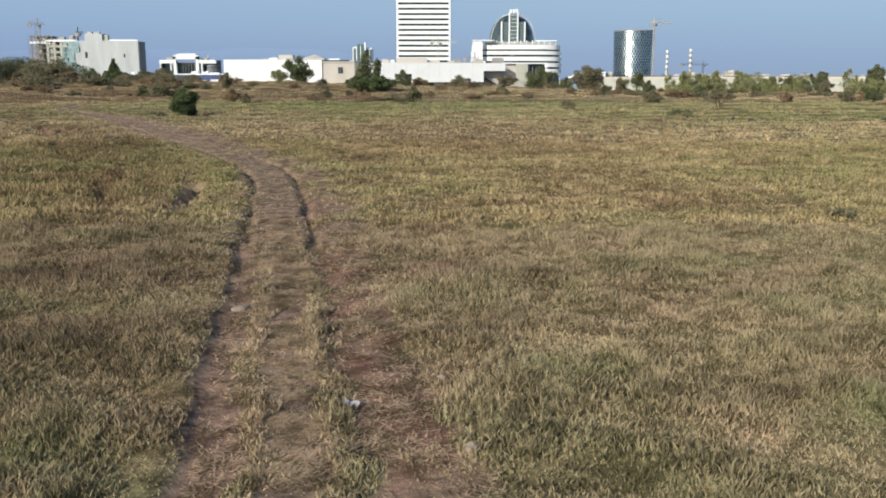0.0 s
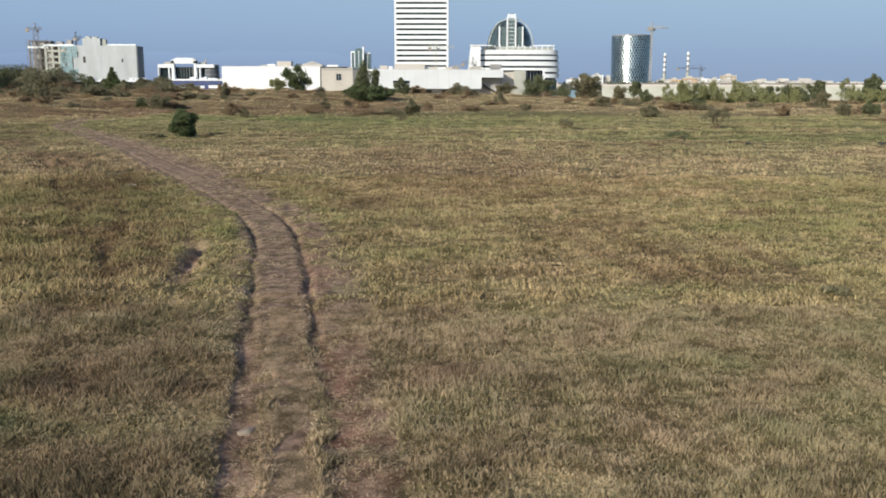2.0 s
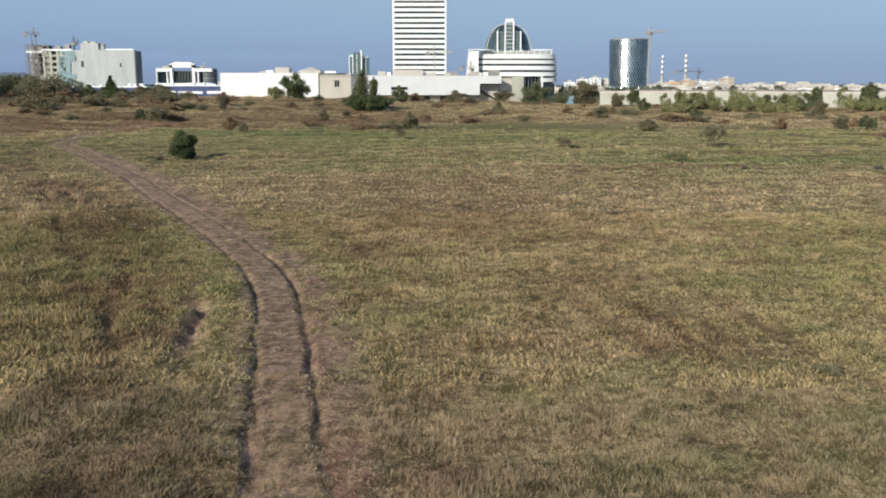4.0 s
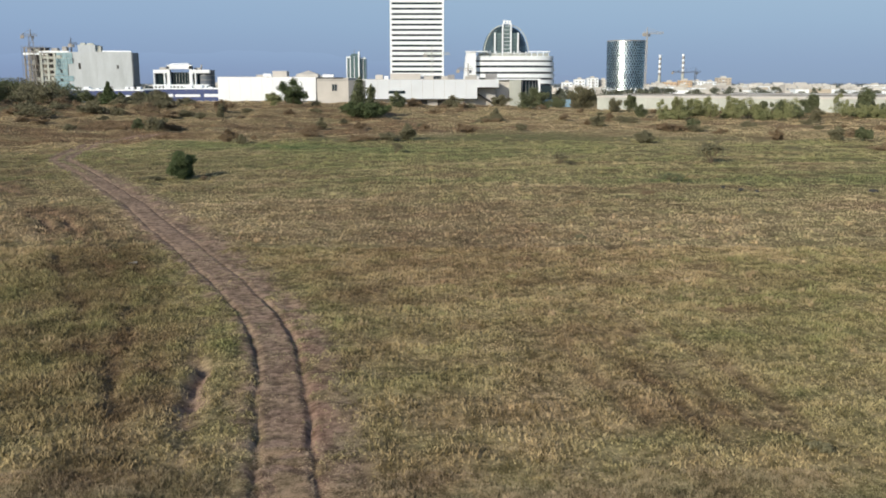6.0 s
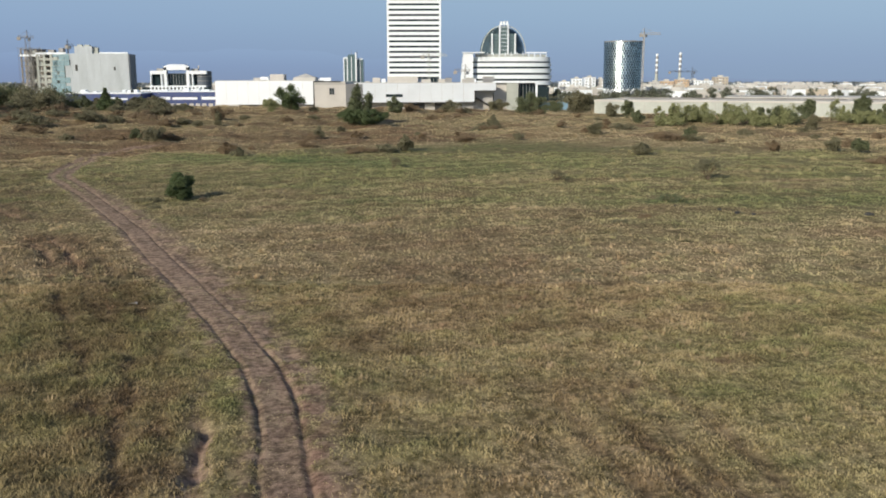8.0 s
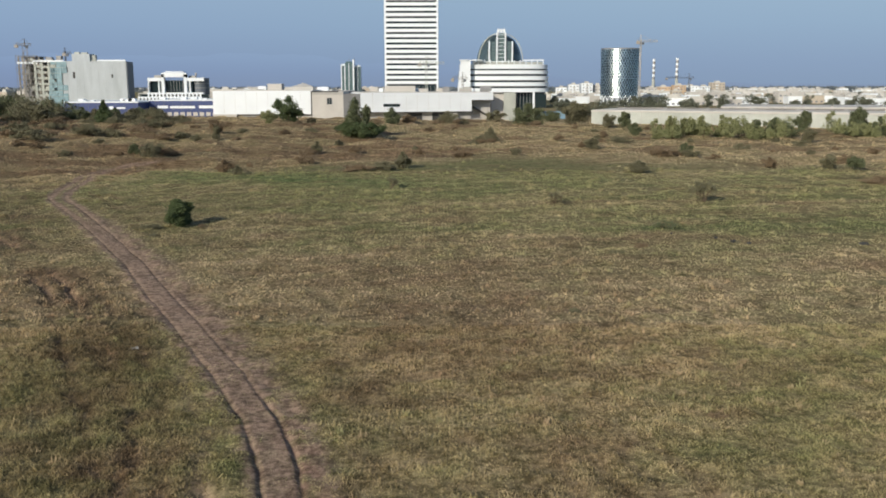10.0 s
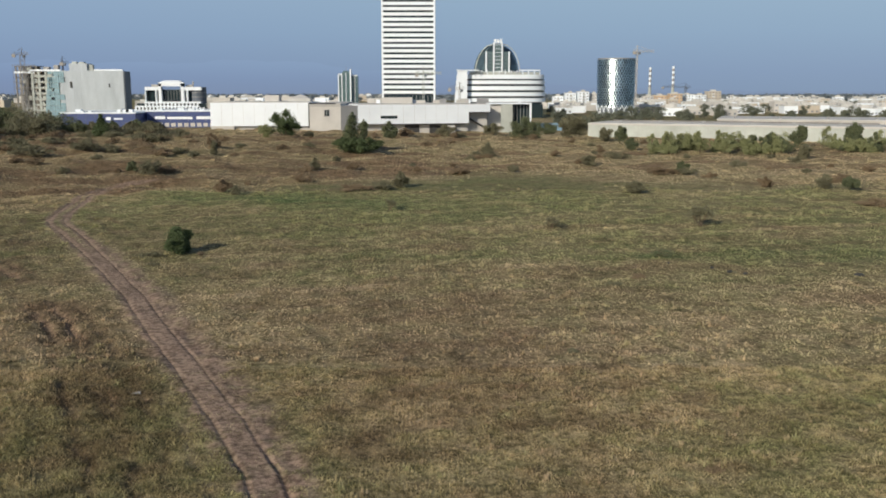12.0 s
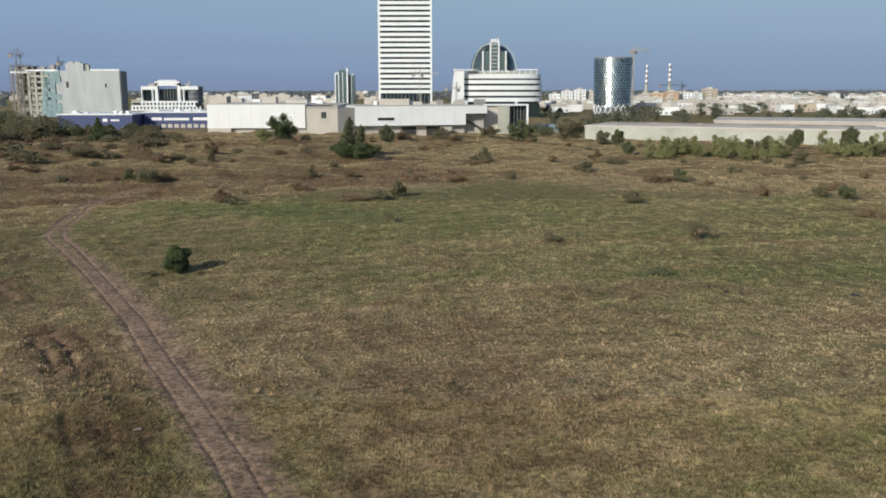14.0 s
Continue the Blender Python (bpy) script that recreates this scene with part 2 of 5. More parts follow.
def extrude(outline, z0, z1):
    """A prism over an outline in the ground plane, counter-clockwise."""
    k = len(outline)
    v = [(x, y, z) for z in (z0, z1) for x, y in outline]
    f = [tuple(range(k))[::-1], tuple(range(k, 2 * k))] + [(i, (i + 1) % k, k + (i + 1) % k, k + i) for i in range(k)]
    return v, f


def tube(verts, faces, a, b, ra, rb, sides=5):
    """Adds a tapered tube from a to b to the lists."""
    a, b = Vector(a), Vector(b)
    q = (b - a).to_track_quat("Z", "Y")
    k = len(verts)
    for p, r in ((a, ra), (b, rb)):
        verts += [p + q @ Vector((r * math.cos(6.2832 * i / sides), r * math.sin(6.2832 * i / sides), 0)) for i in range(sides)]
    faces += [(k + i, k + (i + 1) % sides, k + sides + (i + 1) % sides, k + sides + i) for i in range(sides)]
    faces += [tuple(range(k, k + sides))[::-1], tuple(range(k + sides, k + 2 * sides))]


def tri_mesh(name, co, tris, material, mix=None):
    """A big mesh of triangles from arrays, with the colour attribute 'mix' where it is given."""
    me = bpy.data.meshes.new(name)
    me.vertices.add(len(co))
    me.vertices.foreach_set("co", np.ascontiguousarray(co, dtype=np.float32).ravel())
    me.loops.add(len(tris) * 3)
    me.loops.foreach_set("vertex_index", np.ascontiguousarray(tris, dtype=np.int32).ravel())
    me.polygons.add(len(tris))
    me.polygons.foreach_set("loop_start", np.arange(0, len(tris) * 3, 3, dtype=np.int32))
    me.materials.append(material)
    if mix is not None:
        at = me.attributes.new("mix", "FLOAT_COLOR", "POINT")
        at.data.foreach_set("color", np.ascontiguousarray(mix, dtype=np.float32).ravel())
    me.update(calc_edges=True)
    return me


# ---- the lie of the land ----
RNG = np.random.default_rng(7)
WAVES = [(RNG.normal(size=2), RNG.uniform(0, 6.28)) for _ in range(48)]


def waves(x, y, size, start, count=12):
    """Smooth random relief between about -1 and 1, with forms about size metres across."""
    s = 0
    for (kx, ky), ph in WAVES[start:start + count]:
        s = s + np.sin((kx * x + ky * y) * 2.6 / size + ph)
    return s / math.sqrt(count) * 0.9


def smooth(a, b, x):
    t = np.clip((x - a) / (b - a), 0, 1)
    return t * t * (3 - 2 * t)


# the middle of the dirt track: through the field, bending left and back
TRACK = np.array([(-0.6, 0.0), (-1.0, 4.0), (-1.45, 8.0), (-2.2, 12.0), (-3.75, 20.5), (-4.7, 25.5), (-5.35, 29.2), (-6.1, 32.4), (-7.4, 36.6), (-8.5, 39.0), (-10.4, 43.5), (-13.35, 49.6), (-16.4, 55.9), (-19.2, 61.5), (-24.3, 72.3), (-26.4, 76.2), (-34.5, 91.5), (-42.5, 106.0), (-46.4, 112.5), (-49.2, 120.0), (-51.9, 133.0), (-54.6, 145.0), (-55.8, 153.5), (-55.2, 160.0), (-52.0, 165.0), (-46.0, 170.0)])
SPUR = np.array([(-5.9, 17.0), (-6.6, 21.5), (-7.4, 25.0), (-8.1, 29.0), (-9.2, 34.0), (-11.6, 40.5), (-15.0, 48.0)])
# old wheel marks that cross the turf west of the track
OLD = [np.array(q) for q in ([(-7.9, 21.0), (-8.6, 24.6), (-10.8, 31.6), (-12.8, 38.6), (-18.6, 51.3), (-26.2, 65.0), (-35.2, 78.3), (-46.0, 92.0)], [(-12.2, 32.0), (-15.2, 39.2), (-21.5, 52.2), (-28.9, 66.9), (-36.9, 78.6), (-48.0, 92.0)], [(-23.5, 58.0), (-28.0, 65.0), (-33.5, 73.0), (-40.5, 85.0), (-47.5, 106.0), (-57.0, 130.0)], [(-47.0, 125.0), (-38.5, 110.0), (-34.0, 101.0)], [(-54.5, 129.0), (-48.5, 114.0)], [(5.4, 32.0), (6.0, 28.5), (7.2, 21.5), (7.6, 19.0)], [(8.2, 33.0), (9.0, 28.0), (10.2, 21.0)])]


def curve(points, step):
    """A Catmull-Rom line through the points, sampled every step metres or so."""
    out = []
    p = np.vstack([2 * points[0] - points[1], points, 2 * points[-1] - points[-2]])
    for i in range(1, len(p) - 2):
        k = max(2, int(np.hypot(*(p[i + 1] - p[i])) / step))
        t = np.linspace(0, 1, k, endpoint=False)[:, None]
        out.append(0.5 * (2 * p[i] + (p[i + 1] - p[i - 1]) * t + (2 * p[i - 1] - 5 * p[i] + 4 * p[i + 1] - p[i + 2]) * t ** 2 + (3 * p[i] - p[i - 1] - 3 * p[i + 1] + p[i + 2]) * t ** 3))
    return np.vstack(out)


TRACK_LINE, SPUR_LINE, OLD_LINES = curve(TRACK, 0.8), curve(SPUR, 1.0), [curve(q, 2.5) for q in OLD]


def beside(line, x, y):
    """Signed distance to the line (plus: to the right of it) and the way along it."""
    sh = np.shape(x)
    x, y = np.ravel(x), np.ravel(y)
    best, side, along = np.full(x.shape, 1e9), np.zeros(x.shape), np.zeros(x.shape)
    near = (x > line[:, 0].min() - 12) & (x < line[:, 0].max() + 12) & (y > line[:, 1].min() - 12) & (y < line[:, 1].max() + 12)
    idx = np.nonzero(near)[0]
    run = 0.0
    for a, b in zip(line[:-1], line[1:]):
        d = b - a
        ln = np.hypot(*d)
        d = d / ln
        sub = idx[np.abs(y[idx] - (a[1] + b[1]) / 2) < ln + 9]
        rx, ry = x[sub] - a[0], y[sub] - a[1]
        t = np.clip(rx * d[0] + ry * d[1], 0, ln)
        q = np.hypot(rx - t * d[0], ry - t * d[1])
        w = q < best[sub]
        s = sub[w]
        best[s], side[s], along[s] = q[w], (rx * d[1] - ry * d[0])[w], run + t[w]
        run += ln
    return (best * np.where(side >= 0, 1, -1)).reshape(sh), along.reshape(sh)


def bell(d, c, w):
    return np.exp(-((d - c) / w) ** 2)


# patches of darker, damp or worn turf and of paler straw: x, y, half-width, half-depth, weight
WORN = ((-18.6, 51.5, 3.0, 5.0, 0.52), (-16.6, 47.3, 2.2, 3.4, 0.48), (-23.0, 60.0, 3.0, 5.5, 0.36), (-27.0, 67.0, 2.4, 5.0, 0.3), (-15.4, 33.4, 2.4, 1.3, 0.6), (-16.6, 39.5, 1.6, 3.0, 0.5),
        (-12.7, 38.5, 0.9, 3.0, 0.5), (-12.0, 25.6, 2.4, 0.8, 0.5), (-9.2, 26.0, 0.6, 1.6, 0.5), (-8.8, 22.2, 1.4, 1.4, 0.55), (-6.8, 15.4, 1.0, 0.7, 1.0), (-4.4, 15.4, 0.6, 0.5, 0.6), (-5.1, 11.3, 1.2, 1.1, 0.75), (-5.6, 19.6, 0.7, 0.8, 0.5))
BARE = ((1.6, 14.8, 0.55, 1.1, 0.7), (0.2, 15.9, 0.7, 0.7, 0.5), (0.5, 12.7, 0.9, 0.9, 0.5), (4.7, 14.0, 0.6, 0.5, 0.7), (6.1, 15.0, 1.0, 0.5, 0.5), (5.1, 17.9, 0.7, 0.3, 0.5), (-3.4, 38.4, 1.4, 1.6, 0.5), (12.3, 37.1, 1.7, 0.6, 0.8), (5.9, 24.7, 0.5, 1.0, 0.5), (7.3, 24.7, 0.9, 0.7, 0.5), (8.8, 24.3, 0.9, 0.5, 0.5),
        (10.8, 21.6, 0.5, 0.4, 0.6), (8.8, 55.5, 0.8, 0.9, 0.6), (14.0, 46.9, 1.2, 0.9, 0.5), (-3.6, 40.9, 1.2, 1.5, 0.6), (10.0, 48.9, 2.2, 1.6, 0.4))
PALE = ((-1.3, 43.5, 3.0, 2.2, 0.5), (18.0, 51.2, 1.3, 3.6, 0.9), (11.9, 44.0, 2.6, 1.6, 0.7), (13.0, 63.8, 2.0, 1.2, 0.5), (13.0, 56.4, 2.6, 1.4, 0.45), (19.4, 64.2, 2.2, 1.6, 0.45), (-5.8, 48.0, 3.0, 3.4, 0.45), (9, 38.5, 3.0, 1.6, 0.5), (-22.4, 50.5, 2.6, 4.5, 0.6), (-0.1, 72.5, 2.0, 0.8, 0.4), (3.0, 8.3, 0.5, 0.5, 0.9), (3.4, 12.4, 0.9, 0.7, 0.5), (26, 34, 5, 3, 0.5))
LUSH = ((-31.0, 140.0, 13.0, 8.5, 0.55), (-19.0, 138.0, 11.0, 6.5, 0.5), (-41.0, 145.0, 7.0, 6.0, 0.3), (-8.0, 131.0, 12.0, 6.0, 0.3), (-45.0, 126.0, 8.0, 9.0, 0.3), (2.0, 121.0, 16.0, 6.0, 0.2), (31.0, 93.5, 14.0, 6.0, 0.24), (46.0, 90.0, 12.0, 8.0, 0.25), (22.6, 88.6, 2.4, 2.2, 0.4), (25.0, 135.0, 24.0, 10.0, 0.25), (-3.7, 7.8, 0.7, 0.8, 0.5), (4.7, 9.2, 0.5, 0.7, 0.4), (-7.2, 13.4, 0.6, 1.0, 0.5))
TRODDEN = (np.array([(30.0, 103.0), (34.4, 105.2), (45.5, 108.3), (57.2, 111.0), (75.0, 114.0)]), np.array([(-25.0, 69.0), (-12.4, 72.9), (-5.9, 75.4), (1.1, 79.6), (14.0, 86.0)]), np.array([(-75.0, 160.5), (-66.0, 171.5), (-58.0, 190.0)]))
TRODDEN = [curve(q, 2.0) for q in TRODDEN]


def spots(x, y, table):
    s = 0
    for px, py, rx, ry, w in table:
        s = s + w * np.exp(-((x - px) / rx) ** 2 - ((y - py) / ry) ** 2)
    return s


def lie(x, y):
    """Height of the ground, and its mix of green, rust and soil."""
    x, y = np.asarray(x, float), np.asarray(y, float)
    edge = np.interp(x, (-120, -54, -30, -12, 16, 41, 62, 100), (110, 124, 150, 167, 180, 167, 152, 142))
    far = smooth(30, 150, y - edge + 6 * waves(x, y, 60, 0))
    crest = far * (1 - smooth(318, 356, y)) * np.interp(x, (-90, -45, -10, 20, 55), (3.1, 2.8, 2.2, 1.6, 0.3))
    z = crest - 0.9 * smooth(310, 356, y)
    rough = smooth(-10, 14, y - edge + 9 * waves(x, y, 30, 4)) * (1 - smooth(380, 600, y))
    near = 1 - smooth(300, 500, y)
    bumps = 0.5 + 0.5 * waves(x, y, 1.2, 26, 14)
    z = z + rough * (0.45 * waves(x, y, 9, 8) + 0.26 * waves(x, y, 4, 20))
    ripple = near * ((0.035 + 0.06 * smooth(50, 80, y)) * waves(x, y, 6, 12) + (0.03 + 0.026 * smooth(16, 26, y) * smooth(90, 60, y)) * waves(x, y, 0.9, 18, 14) + (0.03 + 0.055 * smooth(35, 60, y)) * waves(x, y, 2.6, 30, 14))
    z = z + ripple
    d, s = beside(TRACK_LINE, x, y)
    ds, ss = beside(SPUR_LINE, x, y)
    wob = 0.07 * waves(x, y, 1.3, 24) + 0.06 * waves(x, y, 3.5, 10)
    e = d + wob * (1 - 0.6 * smooth(22, 40, y))
    z = z - 0.75 * ripple * smooth(1.6, 0.8, np.abs(e))
    late = smooth(13.5, 21, y)            # the bed grows barer and the grooves narrower
    wide = smooth(36, 46, y)
    broken = np.clip(0.8 + 0.45 * waves(x, y, 2.4, 16, 14), 0.72 - 0.42 * smooth(36, 48, y), 1) * smooth(186, 168, y) * late + (1 - late)
    past = smooth(88, 104, y)           # two plain ruts in the grass
    gl, gr_ = broken * bell(e, -0.74 - 0.04 * (1 - late) - 0.15 * past, 0.12 + 0.08 * (1 - late) + 0.12 * past), broken * bell(e, 0.74 + 0.15 * past, 0.12 + 0.21 * (1 - late) + 0.12 * past)
    z = z - (0.03 + 0.09 * late + 0.06 * past) * (1 - 0.45 * wide) * gl - (0.04 + 0.09 * late + 0.05 * past) * (1 - 0.45 * wide) * gr_ + 0.02 * bell(e, -1.12, 0.2) * (1 - 0.6 * wide) + 0.02 * bell(e, 0.5, 0.2) * late * (1 - wide) - 0.02 * smooth(1.3, 0.4, np.abs(e)) * (1 - wide)
    z = z - 0.025 * smooth(-0.98, -0.88, e) * smooth(2.2, 1.4, e) * (1 - late) + 0.025 * (bell(e, -0.33, 0.16) + bell(e, 0.47, 0.15)) * (1 - late)
    marks = 0
    for k, q in enumerate(OLD_LINES):
        dq = beside(q, x, y)[0] + 2.2 * wob
        marks = marks + (bell(dq, -0.8, 0.32) + 0.8 * bell(dq, 0.8, 0.32) + 0.45 * bell(dq, 0, 1.5) * (k < 5)) * np.clip(0.55 + 0.6 * waves(x, y, 5, 19), 0, 1)
    marks = marks * smooth(140, 115, y)
    hole = np.exp(-((x + 7.8 + 0.17 * (y - 27.6) + 0.1 * np.sin(y * 2.3) + 0.5 * wob) / (0.27 + 0.025 * (30 - y) * (y < 30))) ** 2 - ((y - 27.4) / 2.9) ** 4) * np.clip(0.75 + 0.4 * waves(x, y, 1.4, 22, 14), 0.2, 1)
    groove = bell(ds + wob * 2, 0, 0.3) * (ss > 1) * (ss < 50) * np.clip(0.5 + waves(x, y, 5, 30), 0, 1)
    groove2 = bell(ds + wob * 2, -2.4, 0.3) * (ss > 1) * (ss < 50) * np.clip(0.3 + waves(x, y, 6, 33), 0, 1)
    z = z - 0.42 * hole - 0.075 * groove - 0.06 * groove2 - 0.1 * marks
    patch = np.clip(0.5 + 0.75 * waves(x, y, 1.0, 30, 14), 0, 1)
    bed = smooth(1.45, 0.55, np.abs(e) + 0.3 * waves(x, y, 0.8, 6, 14))
    rag = e + 0.12 * waves(x, y, 0.5, 33, 14)
    early = np.clip(smooth(-0.96, -0.88, e) * smooth(-0.44, -0.58, rag) + smooth(-0.22, -0.1, rag) * smooth(0.34, 0.2, rag) * (0.82 + 0.25 * patch) + smooth(0.56, 0.72, rag) * smooth(1.75, 1.35, rag) * (0.82 + 0.32 * patch), 0, 1)
    full = np.clip(bed * (0.78 + 0.16 * patch) + 0.95 * bell(e, 1.55, 0.65) * (0.45 + 0.55 * patch) + 0.35 * bell(e, -1.3, 0.4) * patch, 0, 0.95)
    out = np.clip(0.62 * (1 - 0.3 * smooth(62, 85, y)) * bed + smooth(3.1, 0.8, np.abs(e - 0.55)) * (0.5 + 0.5 * patch), 0, 0.9) * (1 - past) + past * np.clip(bell(e, -0.8, 0.6) + bell(e, 1.0, 0.6) + 0.3 * patch * smooth(2.4, 1.0, np.abs(e)), 0, 0.9)
    soil = early * (1 - late) + (full * (1 - wide) + out * wide) * late
    soil = np.clip(soil + 1.05 * hole ** 0.75 + 0.7 * gl * (1 - late) + 0.3 * groove + 0.1 * marks, 0, 1) * smooth(190, 172, y)
    red = (bell(e, 1.1, 0.6) * (0.5 + 0.7 * patch) * smooth(5.5, 8, y) * smooth(22, 15, y) + 0.25 * bell(e, -0.7, 0.4) * smooth(22, 15, y) + 0.5 * bell(e, 1.0, 0.5) * smooth(20, 24, y) * smooth(40, 30, y) + 0.12 * patch)
    worn, bare, pale = spots(x, y, WORN), spots(x, y, BARE), spots(x, y, PALE) + 0.95 * bell(e, 0.0, 0.36) * smooth(34, 24, y)
    for line in TRODDEN:
        pale = pale + 0.55 * bell(beside(line, x, y)[0], 0, 0.9)
    green = 0.33 + 0.14 * smooth(6, 14, x) * smooth(18, 26, y) * smooth(80, 55, y) + 0.2 * smooth(40, 75, y) + (0.3 * smooth(20, 27, y) * smooth(60, 45, y) + 0.1) * smooth(4, -7, x) * smooth(85, 60, y) + 0.12 * smooth(22, 30, y) * smooth(60, 45, y) * smooth(12, 4, x) + 0.17 * smooth(2, 16, x) * smooth(60, 20, y) + 0.16 * waves(x, y, 14, 2) + 0.12 * waves(x, y, 45, 36) + 0.22 * smooth(60, 95, y) * waves(x * 0.6, y, 5, 41, 14) + 0.12 * waves(x, y, 3.2, 22, 14) + 0.1 * waves(x, y, 1.4, 8, 14)
    lush = np.clip(spots(x, y, LUSH) * (0.8 + 0.35 * waves(x * 0.5, y, 4, 3, 14)), 0, 1)
    band = smooth(80, 100, y) * smooth(10, -14, y - edge)
    green = green + 0.6 * lush + 0.22 * band + 0.1 * smooth(70, 95, y) - 0.2 * bell(y, 60, 24) - 0.6 * pale + 0.04 * smooth(12, 22, x) * smooth(34, 42, y) * smooth(100, 80, y)
    rust = 0.1 + 0.27 * smooth(37, 45, y) * smooth(88, 58, y) * smooth(-15, -8, x) * smooth(24, 7, x) - 0.05 * smooth(65, 90, y) + 0.12 * waves(x, y, 11, 14) + 0.2 * waves(x, y, 1.9, 34, 14) + (0.12 + 0.14 * smooth(50, 80, y)) * waves(x * (1 - 0.5 * smooth(40, 70, y)), y, 5.0, 3, 14) + 0.3 * worn + 0.55 * bare + 0.06 * bell(y, 55, 20) * smooth(-10, 0, x) + rough * (0.26 + 0.08 * smooth(0, -40, x) - 0.24 * smooth(0, 30, x) + 0.42 * waves(x * 0.6, y, 14, 6, 14) + 0.5 * waves(x * 0.35, y, 5, 12, 14)) + (0.5 * smooth(21, 11, y) + 0.16 * bell(y, 23, 6) - 0.08 * smooth(30, 40, y)) * smooth(1, -8, x) * smooth(85, 60, y) + 0.4 * marks + 0.16 * smooth(9, 2, x) * smooth(16, 24, y) * smooth(80, 55, y) - 0.1 * smooth(4, 12, x) * smooth(80, 60, y)
    green = green + rough * (0.25 * waves(x * 0.5, y, 9, 30, 14))
    mix = np.stack([np.clip(green * (1 - 0.62 * rough), 0, 1), np.clip(rust - 0.3 * pale - 0.5 * lush, 0, 0.95), np.clip(soil, 0, 1), np.where(soil > 0.15, np.clip(red, 0, 1), lush - np.clip(worn * (0.75 + 0.4 * waves(x, y, 1.6, 9, 14)) + 0.45 * bare + 0.32 * marks + 0.08 * smooth(-5, -11, x) * smooth(36, 46, y) * smooth(125, 100, y) + 0.2 * smooth(-8, -30, x) * smooth(65, 85, y) * smooth(300, 240, y), 0, 0.9))], -1)
    return z, mix


def zed(x, y):
    return float(lie(np.array([x]), np.array([y]))[0][0])


def grid_axis(marks):
    """Steps that grow from mark to mark: (from, to, step at each end)."""
    out = []
    for a, b, s0, s1 in marks:
        p, t = a, 0
        while p < b - 1e-6:
            out.append(p)
            p += s0 + (s1 - s0) * (p - a) / (b - a)
    return np.array(out + [marks[-1][1]])


gx = grid_axis([(-4800, -400, 900, 100), (-400, -60, 30, 2.5), (-60, -16, 1.6, 0.3), (-16, -3, 0.3, 0.12), (-3, 3, 0.085, 0.085), (3, 16, 0.12, 0.3), (16, 60, 0.3, 1.6), (60, 400, 2.5, 30), (400, 4800, 100, 900)])
gy = grid_axis([(-300, -10, 60, 5), (-10, 5, 2, 0.5), (5, 36, 0.16, 0.22), (36, 130, 0.25, 0.8), (130, 360, 1.0, 3), (360, 4800, 20, 700)])
GX, GY = np.meshgrid(gx, gy)
# the sheet's columns run along the track, so that its grooves keep their shape
GX = GX + np.interp(GY, TRACK[:, 1], TRACK[:, 0])
GZ, GM = lie(GX, GY)
nx, ny = len(gx), len(gy)
i = (np.arange(ny - 1)[:, None] * nx + np.arange(nx - 1)[None, :]).ravel()
tris = np.concatenate([np.stack([i, i + 1, i + nx + 1], 1), np.stack([i, i + nx + 1, i + nx], 1)])
me = tri_mesh("ground", np.stack([GX, GY, GZ], -1).reshape(-1, 3), tris, GROUND, GM.reshape(-1, 4))
me.polygons.foreach_set("use_smooth", [True] * len(me.polygons))
tagged(new("ground", me), "dry olive and straw coloured grass field with bare soil track", "ground", kind="structure")

# far haze and hills behind the city, all round the plain: glowing sheets with blue haze painted in
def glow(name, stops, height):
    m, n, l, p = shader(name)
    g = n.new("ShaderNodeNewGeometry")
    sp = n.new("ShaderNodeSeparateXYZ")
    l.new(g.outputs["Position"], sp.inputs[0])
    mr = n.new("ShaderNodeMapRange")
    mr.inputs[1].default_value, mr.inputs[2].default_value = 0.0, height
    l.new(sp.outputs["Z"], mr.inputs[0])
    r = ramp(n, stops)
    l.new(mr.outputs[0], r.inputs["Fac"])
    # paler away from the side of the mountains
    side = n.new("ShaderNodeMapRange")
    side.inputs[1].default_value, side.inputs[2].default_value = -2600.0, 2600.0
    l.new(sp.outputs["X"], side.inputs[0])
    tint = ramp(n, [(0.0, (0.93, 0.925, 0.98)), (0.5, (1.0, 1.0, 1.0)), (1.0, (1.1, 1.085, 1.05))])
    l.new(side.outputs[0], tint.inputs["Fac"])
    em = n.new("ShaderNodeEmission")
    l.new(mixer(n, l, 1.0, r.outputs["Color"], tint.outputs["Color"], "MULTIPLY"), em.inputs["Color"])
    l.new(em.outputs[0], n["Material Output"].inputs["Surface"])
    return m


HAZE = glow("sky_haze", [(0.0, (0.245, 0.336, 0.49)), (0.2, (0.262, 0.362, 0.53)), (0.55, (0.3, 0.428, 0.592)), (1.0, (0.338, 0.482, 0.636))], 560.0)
# the hills' own glow carries the haze, nearly the sky's colour at the crest
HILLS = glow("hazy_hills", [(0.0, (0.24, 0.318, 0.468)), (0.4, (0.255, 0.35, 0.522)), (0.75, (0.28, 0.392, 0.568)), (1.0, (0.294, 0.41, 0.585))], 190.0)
hv, hf = [], []
for k in range(121):
    a = 2 * math.pi * k / 120
    hv += [(4800 * math.sin(a), 4800 * math.cos(a), z) for z in (-40, 560)]
    if k:
        hf.append((2 * k - 2, 2 * k, 2 * k + 1, 2 * k - 1))
tagged(new("backdrop", mesh_of("backdrop", hv, hf, HAZE, True)), "greyish blue hazy lower sky", "sky", kind="structure")
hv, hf = [], []
